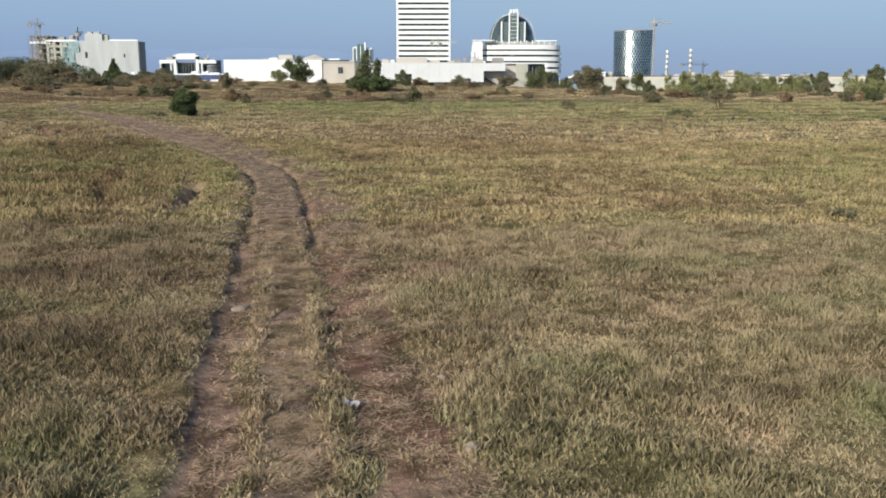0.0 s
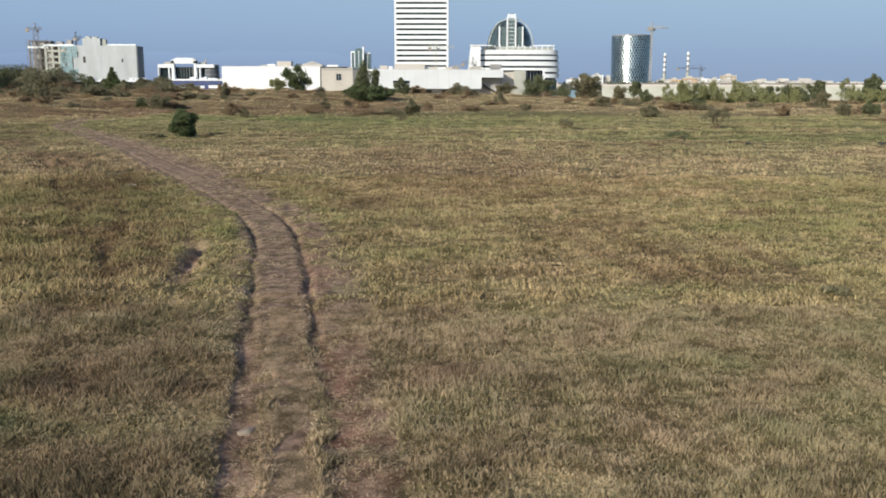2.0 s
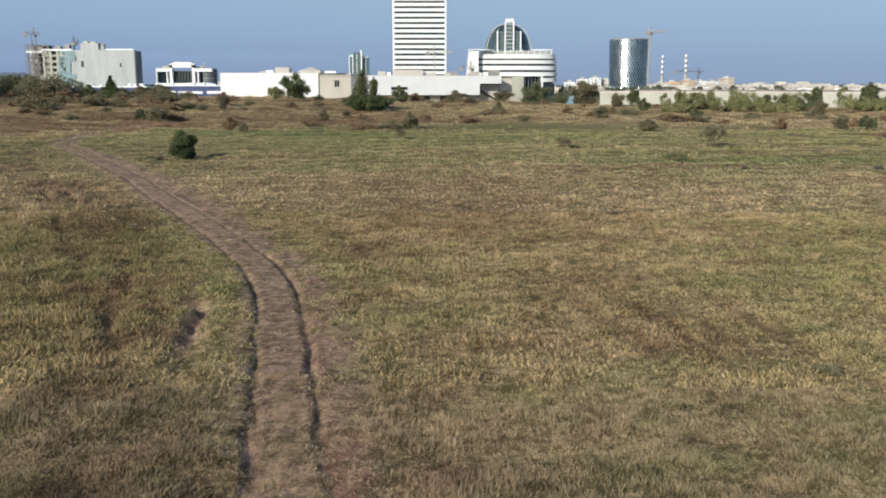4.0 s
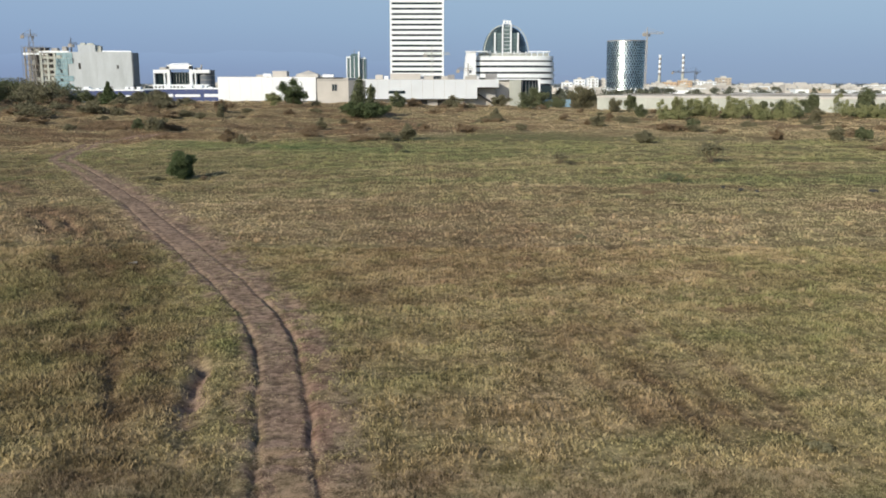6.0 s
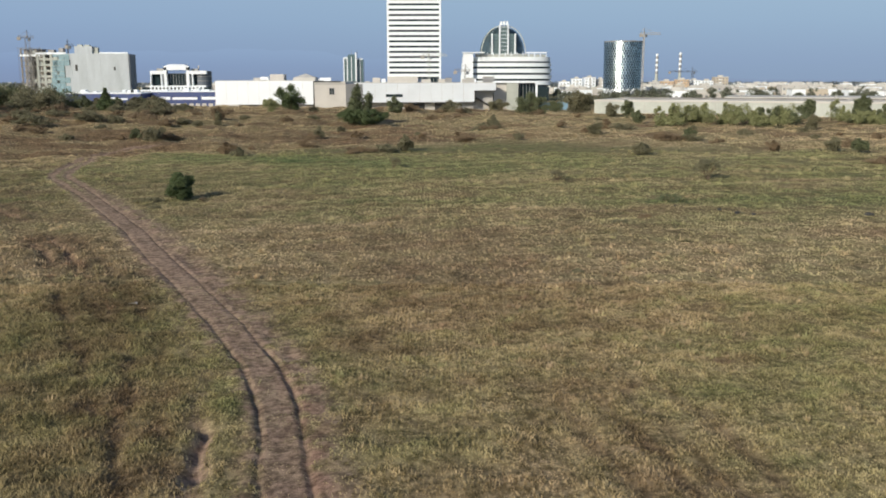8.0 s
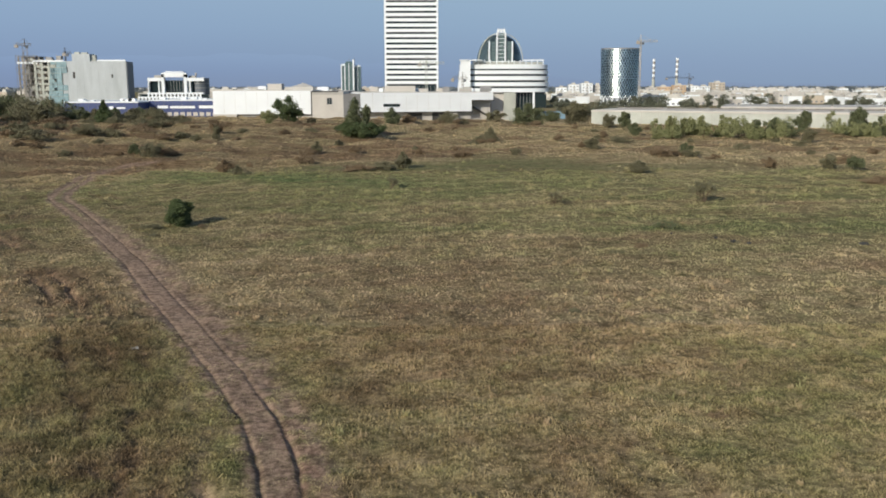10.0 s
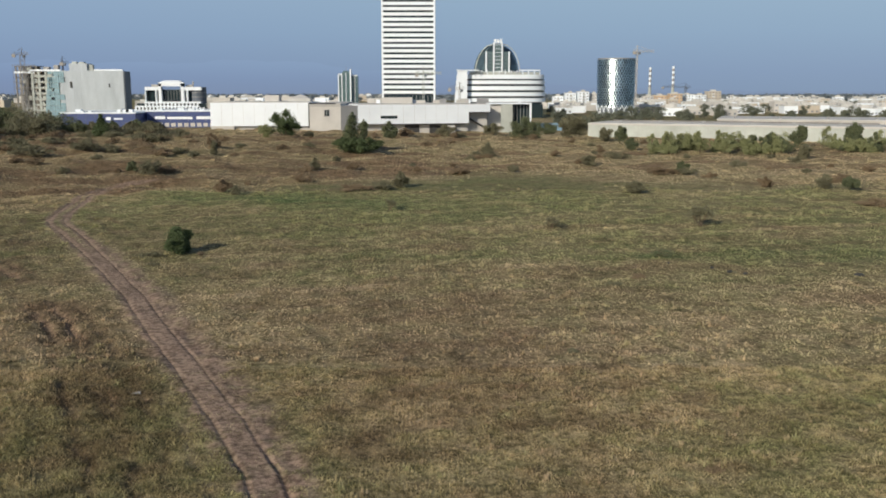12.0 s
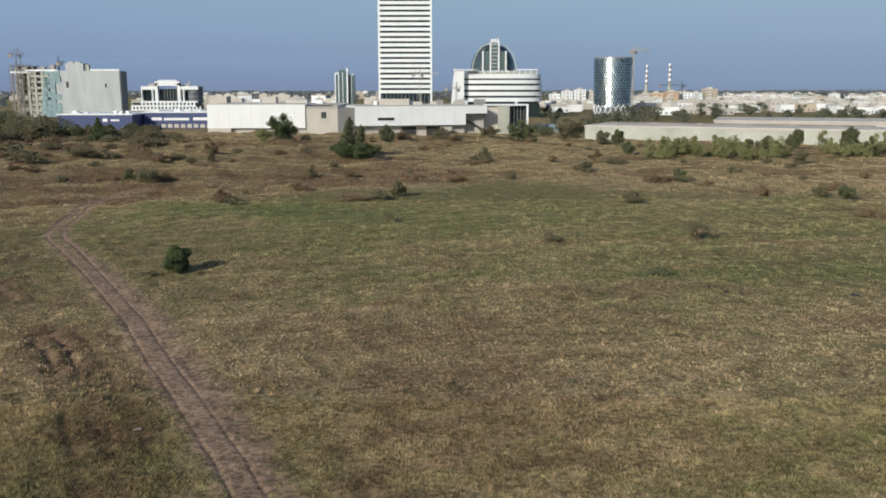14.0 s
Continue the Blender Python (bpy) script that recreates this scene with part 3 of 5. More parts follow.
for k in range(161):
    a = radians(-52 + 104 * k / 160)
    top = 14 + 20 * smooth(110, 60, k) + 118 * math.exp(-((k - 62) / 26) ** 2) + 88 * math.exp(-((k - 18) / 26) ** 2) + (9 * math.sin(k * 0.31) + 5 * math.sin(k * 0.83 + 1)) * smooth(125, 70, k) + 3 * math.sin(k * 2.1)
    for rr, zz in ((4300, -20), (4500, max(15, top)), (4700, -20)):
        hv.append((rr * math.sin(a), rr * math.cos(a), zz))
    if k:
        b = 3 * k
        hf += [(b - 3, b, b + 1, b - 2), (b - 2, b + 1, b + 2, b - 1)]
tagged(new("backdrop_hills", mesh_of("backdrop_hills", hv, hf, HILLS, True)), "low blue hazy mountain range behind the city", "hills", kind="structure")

# ---- the city behind the field ----
BASE = -1.0  # the ground that the buildings stand on


def glass_tower():
    """The tall office tower: white bands and frame round ribbons of dark glass."""
    w, d, floor, floors = 37.0, 30.0, 3.52, 33
    t = thing("office_tower", "tall office tower with white horizontal bands and ribbon windows", "tower", (-13.5, 640, BASE), -1.0)
    top = 8.0 + floor * floors
    boxes("core", [(-w / 2 + 1, w / 2 - 1, 1.2, d - 1, 0, top)], DARK, t)
    band = box_mesh("band", w - 2.4, 1.0, 2.1, WHITE)
    rib = box_mesh("window_ribbon", w - 2.6, 0.6, floor - 2.1, GLASS)
    sband = box_mesh("side_band", d - 2.4, 1.0, 2.1, WHITE)
    for k in range(floors):
        z = 15.6 + floor * k
        part_data("band", band, t, at=pose(0, 0.1, z))
        part_data("window_ribbon", rib, t, at=pose(0, 0.75, z + 2.1))
        for s in (-1, 1):
            part_data("side_band", sband, t, at=pose(s * (w / 2 - 0.1), d / 2, z, 0, 0, s * 90))
    boxes("frame", [(-w / 2, -w / 2 + 1.25, 0, 1.3, 8, 16 + floor * floors), (w / 2 - 1.25, w / 2, 0, 1.3, 8, 16 + floor * floors)], WHITE, t, "white vertical frame")
    boxes("glass_foot", [(-w / 2 + 0.6, w / 2 - 0.6, 0.9, 1.6, 0, 15.6)], GLASS, t, "dark glass lower storeys")
    mull = box_mesh("mullion", 0.25, 0.3, 14, STEEL)
    shared("mullion", mull, t, [(x, 0.6, 0.5) for x in np.linspace(-16, 16, 13)])
    boxes("roof", [(-w / 2, w / 2, 0, d, 15.6 + floor * floors, 17 + floor * floors)], WHITE, t)


def oval_building():
    """White rounded building with ribbon windows, a glass dome and a lift shaft on top."""
    t = thing("oval_office_building", "white curved office building with ribbon windows and glass dome", "office building", (46.0, 600, BASE))
    def ring(a, b, z0, z1, e=3.2, n=56):
        out = []
        for k in range(n):
            u = 2 * math.pi * k / n
            c, s = math.cos(u), math.sin(u)
            out.append((a * math.copysign(abs(c) ** (2 / e), c), 18 + b * math.copysign(abs(s) ** (2 / e), s)))
        return extrude([(x + 2.2, y) for x, y in out], z0, z1)
    for z0, z1, a, name, mt in ((6.5, 10.3, 28.2, "glass_storey", GLASS), (10.3, 12.8, 30.2, "white_band", WHITE), (12.8, 14.1, 29.3, "window_ribbon", GLASS), (14.1, 16.6, 30.2, "white_band", WHITE), (16.6, 17.9, 29.3, "window_ribbon", GLASS), (17.9, 20.6, 30.0, "white_band", WHITE), (20.6, 21.9, 29.2, "window_ribbon", GLASS), (21.9, 24.2, 29.7, "white_band", WHITE), (24.2, 25.2, 29.0, "window_ribbon", GLASS), (25.2, 28.0, 29.2, "white_band", WHITE)):
        part_data(name, mesh_of(name, *ring(a, 17, z0, z1), mt), t)
    part_data("base_storey", mesh_of("base_storey", *ring(27.0, 15, 0, 6.5), GLASS), t, "dark glass ground storeys")
    v = [(-29.6, -1.5, 0), (-20.5, -1.5, 0), (-20.5, 10, 0), (-29.6, 10, 0), (-26.6, -1.5, 30.4), (-20.5, -1.5, 30.4), (-20.5, 10, 30.4), (-26.6, 10, 30.4)]
    part_data("white_fin_wall", mesh_of("white_fin_wall", v, CUBE, WHITE), t, "blank white wall with a slanted edge")
    boxes("sail_canopy", [(-27.5, -13, -2.4, 3, 30.4, 31.0)], WHITE, t)
    # terrace rail
    post = box_mesh("rail_post", 0.5, 0.5, 3.0, WHITE)
    shared("rail_post", post, t, [(x, 1.6 + 0.0065 * x * x, 27.9) for x in np.linspace(-19, 27.5, 13)])
    panel = box_mesh("parapet_panel", 3.1, 0.12, 1.9, PALECONC)
    shared("parapet_panel", panel, t, [(x, 1.75 + 0.0065 * x * x, 27.9, 0, 0, math.degrees(math.atan(0.013 * x))) for x in np.linspace(-17.1, 25.6, 12)])
    boxes("canopy_strut", [(-18.2, -17.8, -2.0, -1.6, 27.9, 30.4), (-14.2, -13.8, -2.0, -1.6, 27.9, 30.4)], STEEL, t)
    boxes("pergola", [(14, 28.0, 5, 5.6, 30.6, 31.2), (14, 28.0, 9, 9.6, 30.6, 31.2), (-19, 14, 1.6, 2.0, 29.6, 29.9)], WHITE, t)
    # dome: panes between ribs, under an arch
    R, H = 15.2, 20.0
    prof = [(R * math.cos(u) ** 0.8 if u < 1.5708 else 0.0, H * math.sin(u)) for u in np.linspace(0, 1.5707, 10)]
    pv, pf = [], []
    n = 28
    for k in range(n):
        u0, u1 = 2 * math.pi * k / n, 2 * math.pi * (k + 1) / n
        for (r0, z0), (r1, z1) in zip(prof[:-1], prof[1:]):
            b = len(pv)
            pv += [(r * math.cos(u) - 0.5, 18 + 0.8 * r * math.sin(u), 27.8 + z) for r, z, u in ((r0, z0, u0), (r0, z0, u1), (r1, z1, u1), (r1, z1, u0))]
            pf.append((b, b + 1, b + 2, b + 3))
    dome = part_data("dome", mesh_of("dome", pv, pf, TEAL), t, "tinted glass dome")
    av, af = [], []
    line = [(-r * 0.965, z) for r, z in prof] + [(r * 0.965, z) for r, z in prof[-2::-1]]
    for i, (r, z) in enumerate(line):
        (ra, za), (rb, zb) = line[max(0, i - 1)], line[min(len(line) - 1, i + 1)]
        ln = math.hypot(rb - ra, zb - za)
        nx_, nz_ = -(zb - za) / ln, (rb - ra) / ln
        av += [(r - 0.5 + 0.26 * nx_ * c, 5.6 + 0.26 * q, 27.8 + z + 0.26 * nz_ * c) for c, q in ((1, -1), (1, 1), (-1, 1), (-1, -1))]
        if i:
            af += [(4 * i - 4 + j, 4 * i - 4 + (j + 1) % 4, 4 * i + (j + 1) % 4, 4 * i + j) for j in range(4)]
    part_data("arch", mesh_of("arch", av, af, PALECONC), dome, "pale steel arch")
    for x0, x1, h0 in ((-7.6, -3.6, 15.6), (2.8, 6.5, 15.4)):
        pane = box_mesh("bay_glazing", x1 - x0, 0.3, 1.9, PALEGLASS)
        shared("bay_glazing", pane, dome, [((x0 + x1) / 2, 4.9, 27.9 + 2.15 * k) for k in range(int(h0 / 2.15))])
    for x, h in ((-8.1, 14.2), (6.9, 14.2), (-3.1, 20.0), (2.3, 20.0)):
        boxes("white_fin", [(x - 0.42, x + 0.42, 3.2, 5.4, 26.5, 28.6 + h)], WHITE, dome)
    boxes("lift_shaft", [(-2.5, 1.7, 4.0, 9, 27.5, 47.3)], PALEGLASS, t, "glass lift shaft")
    shaft = box_mesh("transom", 4.2, 0.2, 0.25, WHITE)
    shared("transom", shaft, t, [(-0.4, 3.75, z) for z in np.arange(30, 47, 2.4)])
    for k, x in enumerate((-2.3, -0.4, 1.5)):
        boxes("roof_sign_bar", [(x - 0.75, x + 0.75, 4, 4.4, 48.2, 50.6)], WHITE, t, "plain white sign block")
    boxes("side_glass", [(14, 29.0, -1.2, 2, 0, 8.8)], GLASS, t)
    boxes("entry_post", [(13.0, 14.4, -1.6, 1, 0, 11.0)], WHITE, t)


def mirror_cylinder():
    """Round tower of tilted diamond panes that throws the sun back."""
    t = thing("glass_cylinder_tower", "round mirror glass tower with a diamond pane pattern", "tower", (135.3, 662, BASE))
    R, H = 13.7, 39.9
    n, m = 44, 18
    hgt = (H - 6.0) / m
    rnd = random.Random(5)
    v, f, dv, df = [], [], [], []
    for j in range(m):
        r = R * (0.965 + 0.035 * j / m)
        for k in range(n):
            z0, z1 = 6.0 + hgt * j, 6.0 + hgt * (j + 1)
            ua, ub = 2 * math.pi * k / n, 2 * math.pi * (k + 1) / n
            tip, yaw = rnd.uniform(0.24, 0.44), rnd.uniform(-0.05, 0.05)
            b = len(v)
            v += [(q * math.cos(u), q * math.sin(u), z) for u, z, q in ((ua, z0, r - yaw), (ub, z0, r + yaw), (ub, z1, r + yaw - tip), (ua, z1, r - yaw - tip))]
            f.append((b, b + 1, b + 2, b + 3))
            um = (k + 0.5 * (j % 2) + 0.5) / n * 2 * math.pi
            hw, zm, q = 0.34 / n * 2 * math.pi, (z0 + z1) / 2, r + 0.1
            b = len(dv)
            dv += [(q * math.cos(u), q * math.sin(u), z) for u, z in ((um, zm - 0.66 * hgt), (um + hw, zm), (um, min(H - 0.4, zm + 0.66 * hgt)), (um - hw, zm))]
            df.append((b, b + 1, b + 2, b + 3))
    part_data("glass_skin", mesh_of("glass_skin", v, f, PALESKIN), t, "pale mirror cladding panels")
    tagged(part_data("diamond_panes", mesh_of("diamond_panes", dv, df, MIRROR), t, "dark diamond panes"), kind="stuff")
    def disc(r, k=44):
        return [(r * math.cos(2 * math.pi * i / k), r * math.sin(2 * math.pi * i / k)) for i in range(k)]
    part_data("core", mesh_of("core", *extrude(disc(R * 0.945), 0, H - 0.3), SLATE), t, "dark inner wall behind the panes")
    part_data("roof_ring", mesh_of("roof_ring", *extrude(disc(R * 0.99), H - 0.3, H + 0.5), STEEL), t)
    lv, lf = [], []
    for k in range(22):
        for s in (-1, 1):
            u0, u1 = 2 * math.pi * k / 22, 2 * math.pi * (k + s) / 22
            tube(lv, lf, (R * 0.97 * math.cos(u0), R * 0.97 * math.sin(u0), 0), (R * 0.985 * math.cos(u1), R * 0.985 * math.sin(u1), 7.4), 0.28, 0.28, 4)
    part_data("lattice", mesh_of("lattice", lv, lf, WHITE), t, "white steel diamond lattice at the foot")


def lattice_crane(at, height, jib, back, turn, paint, width=1.4, cab=True, label="slender tower crane with a long horizontal jib"):
    t = thing("tower_crane", label, "crane", at, turn, "tower cranes")
    v, f = [], []
    hw = width / 2
    step = width * 1.5
    k = 0
    z = 0.0
    while z < height - 0.1:
        z1 = min(height, z + step)
        for sx, sy in ((-1, -1), (1, -1), (1, 1), (-1, 1)):
            tube(v, f, (sx * hw, sy * hw, z), (sx * hw, sy * hw, z1), 0.13, 0.13, 4)
        s = 1 if k % 2 else -1
        tube(v, f, (-hw * s, -hw, z), (hw * s, -hw, z1), 0.09, 0.09, 4)
        tube(v, f, (-hw * s, hw, z), (hw * s, hw, z1), 0.09, 0.09, 4)
        z, k = z1, k + 1
    part_data("mast", mesh_of("mast", v, f, paint), t, "lattice mast")
    v, f = [], []
    for x0, x1 in ((-back, 0), (0, jib)):
        nseg = max(2, int(abs(x1 - x0) / 2.2))
        for i in range(nseg):
            a, b = x0 + (x1 - x0) * i / nseg, x0 + (x1 - x0) * (i + 1) / nseg
            for sy in (-0.5, 0.5):
                tube(v, f, (a, sy, height), (b, sy, height), 0.13, 0.13, 4)
                tube(v, f, (a, sy, height), ((a + b) / 2, 0, height + 1.2), 0.08, 0.08, 4)
                tube(v, f, ((a + b) / 2, 0, height + 1.2), (b, sy, height), 0.08, 0.08, 4)
            tube(v, f, (a, 0, height + 1.2), (b, 0, height + 1.2), 0.12, 0.12, 4)
    part_data("jib", mesh_of("jib", v, f, paint), t, "lattice jib")
    v, f = [], []
    tube(v, f, (0, 0, height), (0, 0, height + 4.5), 0.45, 0.15, 4)
    tube(v, f, (0, 0, height + 4.4), (jib * 0.7, 0, height + 1.2), 0.07, 0.07, 4)
    tube(v, f, (0, 0, height + 4.4), (-back, 0, height + 0.6), 0.07, 0.07, 4)
    part_data("tower_head", mesh_of("tower_head", v, f, paint), t)
    boxes("counterweight", [(-back - 0.5, -back + 1.6, -0.8, 0.8, height - 1.6, height + 0.4)], CONCRETE, t)
    boxes("cab", [(0.6, 2.1, -1.3, 0.4, height - 1.8, height)], SLATE, t)


def chimney(x, y, top, r):
    t = thing("power_station_chimney", "tall concrete chimney with white and haze-greyed red warning bands", "chimney", (x, y, BASE), 0, "chimneys")
    v, f = [], []
    h = top - BASE
    tube(v, f, (0, 0, 0), (0, 0, h - 32), r * 1.5, r * 1.05, 20)
    part_data("shaft", mesh_of("shaft", v, f, PALECONC), t)
    for k in range(8):
        z = h - 32 + 4 * k
        v, f = [], []
        tube(v, f, (0, 0, z), (0, 0, z + 4), r * (1.05 - 0.006 * k), r * (1.05 - 0.006 * (k + 1)), 20)
        # every other band is grey: haze over red, put into the colour
        part_data("warning_band", mesh_of("warning_band", v, f, WHITE if k % 2 else STEEL), t)


def small_tower():
    t = thing("twin_glass_tower", "slim twin glass tower with pale vertical piers", "tower", (-61, 704, BASE))
    [boxes("glass_body", [q], SEAGLASS, t) for q in ((-7.2, -4.6, 0.8, 12, 0, 29.4), (-4.6, 1.6, 0, 12, 0, 31.4), (2.4, 7.4, 2.5, 13, 0, 28.8))]
    for x0, x1, y0, z1 in ((-7.5, -6.8, 0.2, 30.4), (-4.8, -4.2, -0.5, 30.8), (-1.6, -1.2, -0.5, 31.0), (1.5, 2.5, -0.5, 34.0), (5.0, 5.3, 2.0, 28.8)):
        boxes("pier", [(x0, x1, y0, y0 + 1.0, 0, z1)], WHITE, t, "pale vertical pier")
    [boxes("cap", [q], WHITE, t) for q in ((-6.8, -5.0, 1, 8, 29.4, 30.6), (3.0, 6.8, 3, 8, 28.8, 29.8))]
    boxes("sky_lobby", [(-3.8, 0.8, 0.8, 8, 31.4, 32.6)], SEAGLASS, t)
    for x in (-1.5, 2.8):
        v, f = [], []
        tube(v, f, (x, 4, 29), (x, 4, 36), 0.2, 0.08)
        part_data("aerial", mesh_of("aerial", v, f, STEEL), t)
    slab = box_mesh("slab_edge", 14.2, 0.4, 0.3, SLATE)
    shared("slab_edge", slab, t, [(0, 0.75, z) for z in np.arange(3.4, 30, 3.4)])


def unfinished_block():
    """Concrete frame in the building, half clad in blue film, half behind pale sheeting."""
    t = thing("unfinished_tower_block", "unfinished concrete block partly wrapped in pale sheeting", "construction site", (0, 0, BASE))
    fl = 3.7
    # bare frame, two wings
    for x0, x1, y0, y1, n in ((-274.0, -259.5, 618, 630, 9), (-259.5, -240.6, 609, 620, 8)):
        slab_me = box_mesh("floor_slab", x1 - x0 + 0.6, y1 - y0, 0.45, CONCRETE)
        shared("floor_slab", slab_me, t, [((x0 + x1) / 2, y0, fl * k + 0.2) for k in range(n + 1)])
        col = box_mesh("column", 0.8, 0.8, fl - 0.45, CONCRETE)
        for k in range(n):
            shared("column", col, t, [(x, y, fl * k + 0.65) for x in np.linspace(x0 + 0.4, x1 - 0.4, 5) for y in (y0 + 0.2, (y0 + y1) / 2)])
        boxes("back_wall", [(x0 + 1, x1 - 1, y1 - 3, y1 - 2.6, 0.4, fl * n)], CONCRETE, t)
        if y0 < 615:
            shared("pale_pier", box_mesh("pale_pier", 1.5, 0.5, fl * n, PALECONC), t, [(x, y0 - 0.35, 0.2) for x in np.linspace(x0 + 0.6, x1 - 0.6, 5)], "pale rendered pier")
            shared("spandrel", box_mesh("spandrel", x1 - x0, 0.4, 1.2, PALECONC), t, [((x0 + x1) / 2, y0 - 0.2, fl * k + 0.6) for k in range(n)], "pale rendered spandrel")
        inf = box_mesh("infill_wall", 1.9, 0.3, fl - 1.1, PALECONC)
        rnd = random.Random(int(-x0))
        for k in range(n):
            for x in np.linspace(x0 + 0.4, x1 - 0.4, 5)[:-1]:
                if rnd.random() < 0.55:
                    part_data("infill_wall", inf, t, at=pose(x + rnd.uniform(1.4, 2.6), y0 + 0.35, fl * k + 0.65))
    top = fl * 8 + 0.65
    boxes("parapet", [(-259.8, -240, 608.4, 608.7, top - 0.2, top + 1.1), (-274.3, -259, 617.4, 617.7, fl * 8 - 0.6, fl * 8 + 0.9)], WHITE, t, "bright white edge boards")
    sv, sf = [], []
    for x in np.linspace(-274.6, -260.2, 7):
        tube(sv, sf, (x, 616.8, 0), (x, 616.8, fl * 9 + 1.5), 0.12, 0.12, 4)
    for k in range(10):
        tube(sv, sf, (-274.8, 616.8, fl * k + 1.2), (-260, 616.8, fl * k + 1.2), 0.1, 0.1, 4)
        if k < 9:
            tube(sv, sf, (-274.6 + 4.8 * (k % 3), 616.8, fl * k + 1.2), (-269.8 + 4.8 * (k % 3), 616.8, fl * k + 4.9), 0.09, 0.09, 4)
    part_data("scaffold", mesh_of("scaffold", sv, sf, STEEL), t, "grey tube scaffold")
    film = box_mesh("blue_panel", 3.3, 0.2, 1.7, BLUEFILM)
    rnd = random.Random(3)
    for k in range(8):
        for j in range(4):
            if rnd.random() < 0.95:
                shared("blue_panel", film, t, [(-249.2 + 3.4 * j + 0.45 * k * (j == 0), 606.15, fl * k + z + 0.6) for z in (0.1, 1.88) if rnd.random() < 0.93])
    # sheeted part
    boxes("sheeted_wall", [(-240.2, -198.9, 606.5, 607.5, 0, 30.6)], SHEET, t, "pale grey sheeted facade")
    boxes("body", [(-240.0, -199.0, 607.5, 618, 0, 30.2)], CONCRETE, t)
    seam = box_mesh("sheet_seam", 0.12, 0.06, 30, SHEET)
    shared("sheet_seam", seam, t, [(x, 606.45, 0.3) for x in np.linspace(-236, -203, 8)])
    [boxes("opening", [q], DARK, t, "dark slit opening in the sheeting") for q in ((-233.7, -232.2, 606.3, 606.6, 19.5, 23.5), (-237.6, -236.8, 606.3, 606.6, 23.5, 26.5), (-208.6, -207.6, 606.3, 606.6, 19.8, 22.2))]
    # side turned from the sun, its shade put into a dark slate colour
    boxes("side_wall", [(-198.9, -198.2, 606.8, 619, 0, 30.2)], SLATE, t, "side wall painted slate dark for its shade")
    boxes("roof_house", [(-234.3, -222.8, 608.5, 618, 30.2, 35.2)], SHEET, t)
    [boxes("roof_plant", [q], PALECONC, t) for q in ((-233, -230, 610, 613, 35.2, 36.4), (-228.5, -225, 610, 613, 35.2, 36.2), (-222.7, -219.6, 610, 613, 30.2, 34.5))]
    boxes("roof_rail", [(-218, -199.5, 607.6, 607.9, 30.6, 31.4)], WHITE, t)
    [boxes("site_hut", [q], STEEL, t) for q in ((-253, -249, 612, 616, 30.2, 33.2), (-246, -243, 612, 616, 30.2, 34.2))]
    boxes("low_annexe", [(-200, -196, 604, 610, 0, 4.5)], CREAM, t)


def terrace_office():
    t = thing("white_office_building", "white office with three framed bays and terraces", "office building", (-193, 700, BASE))
    boxes("body", [(-20.5, 20.5, 3, 9, 0, 18.6)], GLASS, t, "dark glazed body")
    boxes("frame", [(-21, -8.4, 0, 3.2, 18.0, 20.6), (-21, -20.3, 0, 3.2, 9, 18), (-10.6, -8.4, -0.3, 3.2, 9, 23.0), (6.2, 8.4, -0.3, 3.2, 9, 23.0), (-10.6, 8.4, -0.3, 3.2, 21.0, 24.0), (8.4, 21.5, 0, 3.2, 18.0, 20.6), (10.2, 11.2, 0, 3.2, 9, 18), (-13.2, -12.4, 0, 3.2, 9, 18)], WHITE, t, "white portal frames")
    part_data("side_drum", mesh_of("side_drum", *extrude([(17.2 + 6.2 * math.cos(6.2832 * k / 24), 8 + 6.2 * math.sin(6.2832 * k / 24)) for k in range(24)], 0, 20.4), SLATE), t, "rounded slate grey side")
    shared("drum_band", mesh_of("drum_band", *extrude([(17.2 + 6.3 * math.cos(6.2832 * k / 24), 8 + 6.3 * math.sin(6.2832 * k / 24)) for k in range(24)], 0, 0.5), STEEL), t, [(0, 0, 6 + 3.4 * k) for k in range(5)])
    v = [(-9.5, -0.3, 24), (7.3, -0.3, 24), (7.3, 8, 24), (-9.5, 8, 24), (-7, 2, 25.4), (5, 2, 25.4), (5, 6, 25.4), (-7, 6, 25.4)]
    part_data("hipped_roof", mesh_of("hipped_roof", v, CUBE, WHITE), t)
    shared("glazing_bar", box_mesh("glazing_bar", 0.22, 0.2, 11.4, STEEL), t, [(x, 2.85, 9.6) for x in (-6.5, -4.4, -2.2, 0, 2.2, 4.4)])
    boxes("terrace", [(-21.5, 21, -1.5, 3, 8.2, 9.6), (-28, 20, -3, 3, 5.4, 6.6), (-28, 26, -5, 3, 2.4, 3.6)], WHITE, t)
    pier = box_mesh("pier", 1.3, 0.6, 1.9, WHITE)
    shared("pier", pier, t, [(x, -2.9, 6.5) for x in np.linspace(-20, 19, 15)] + [(x, -4.9, 3.5) for x in np.linspace(-27, 24, 20)])
    boxes("glass_storey", [(-27, 25, -2, 3, 0.2, 8.3)], GLASS, t)
    boxes("roof_plant", [(-17, -11, 4, 8, 18.6, 22.4), (9, 14, 4, 8, 18.6, 22.2), (13, 14, 8, 9, 22, 24.5)], GREY, t)


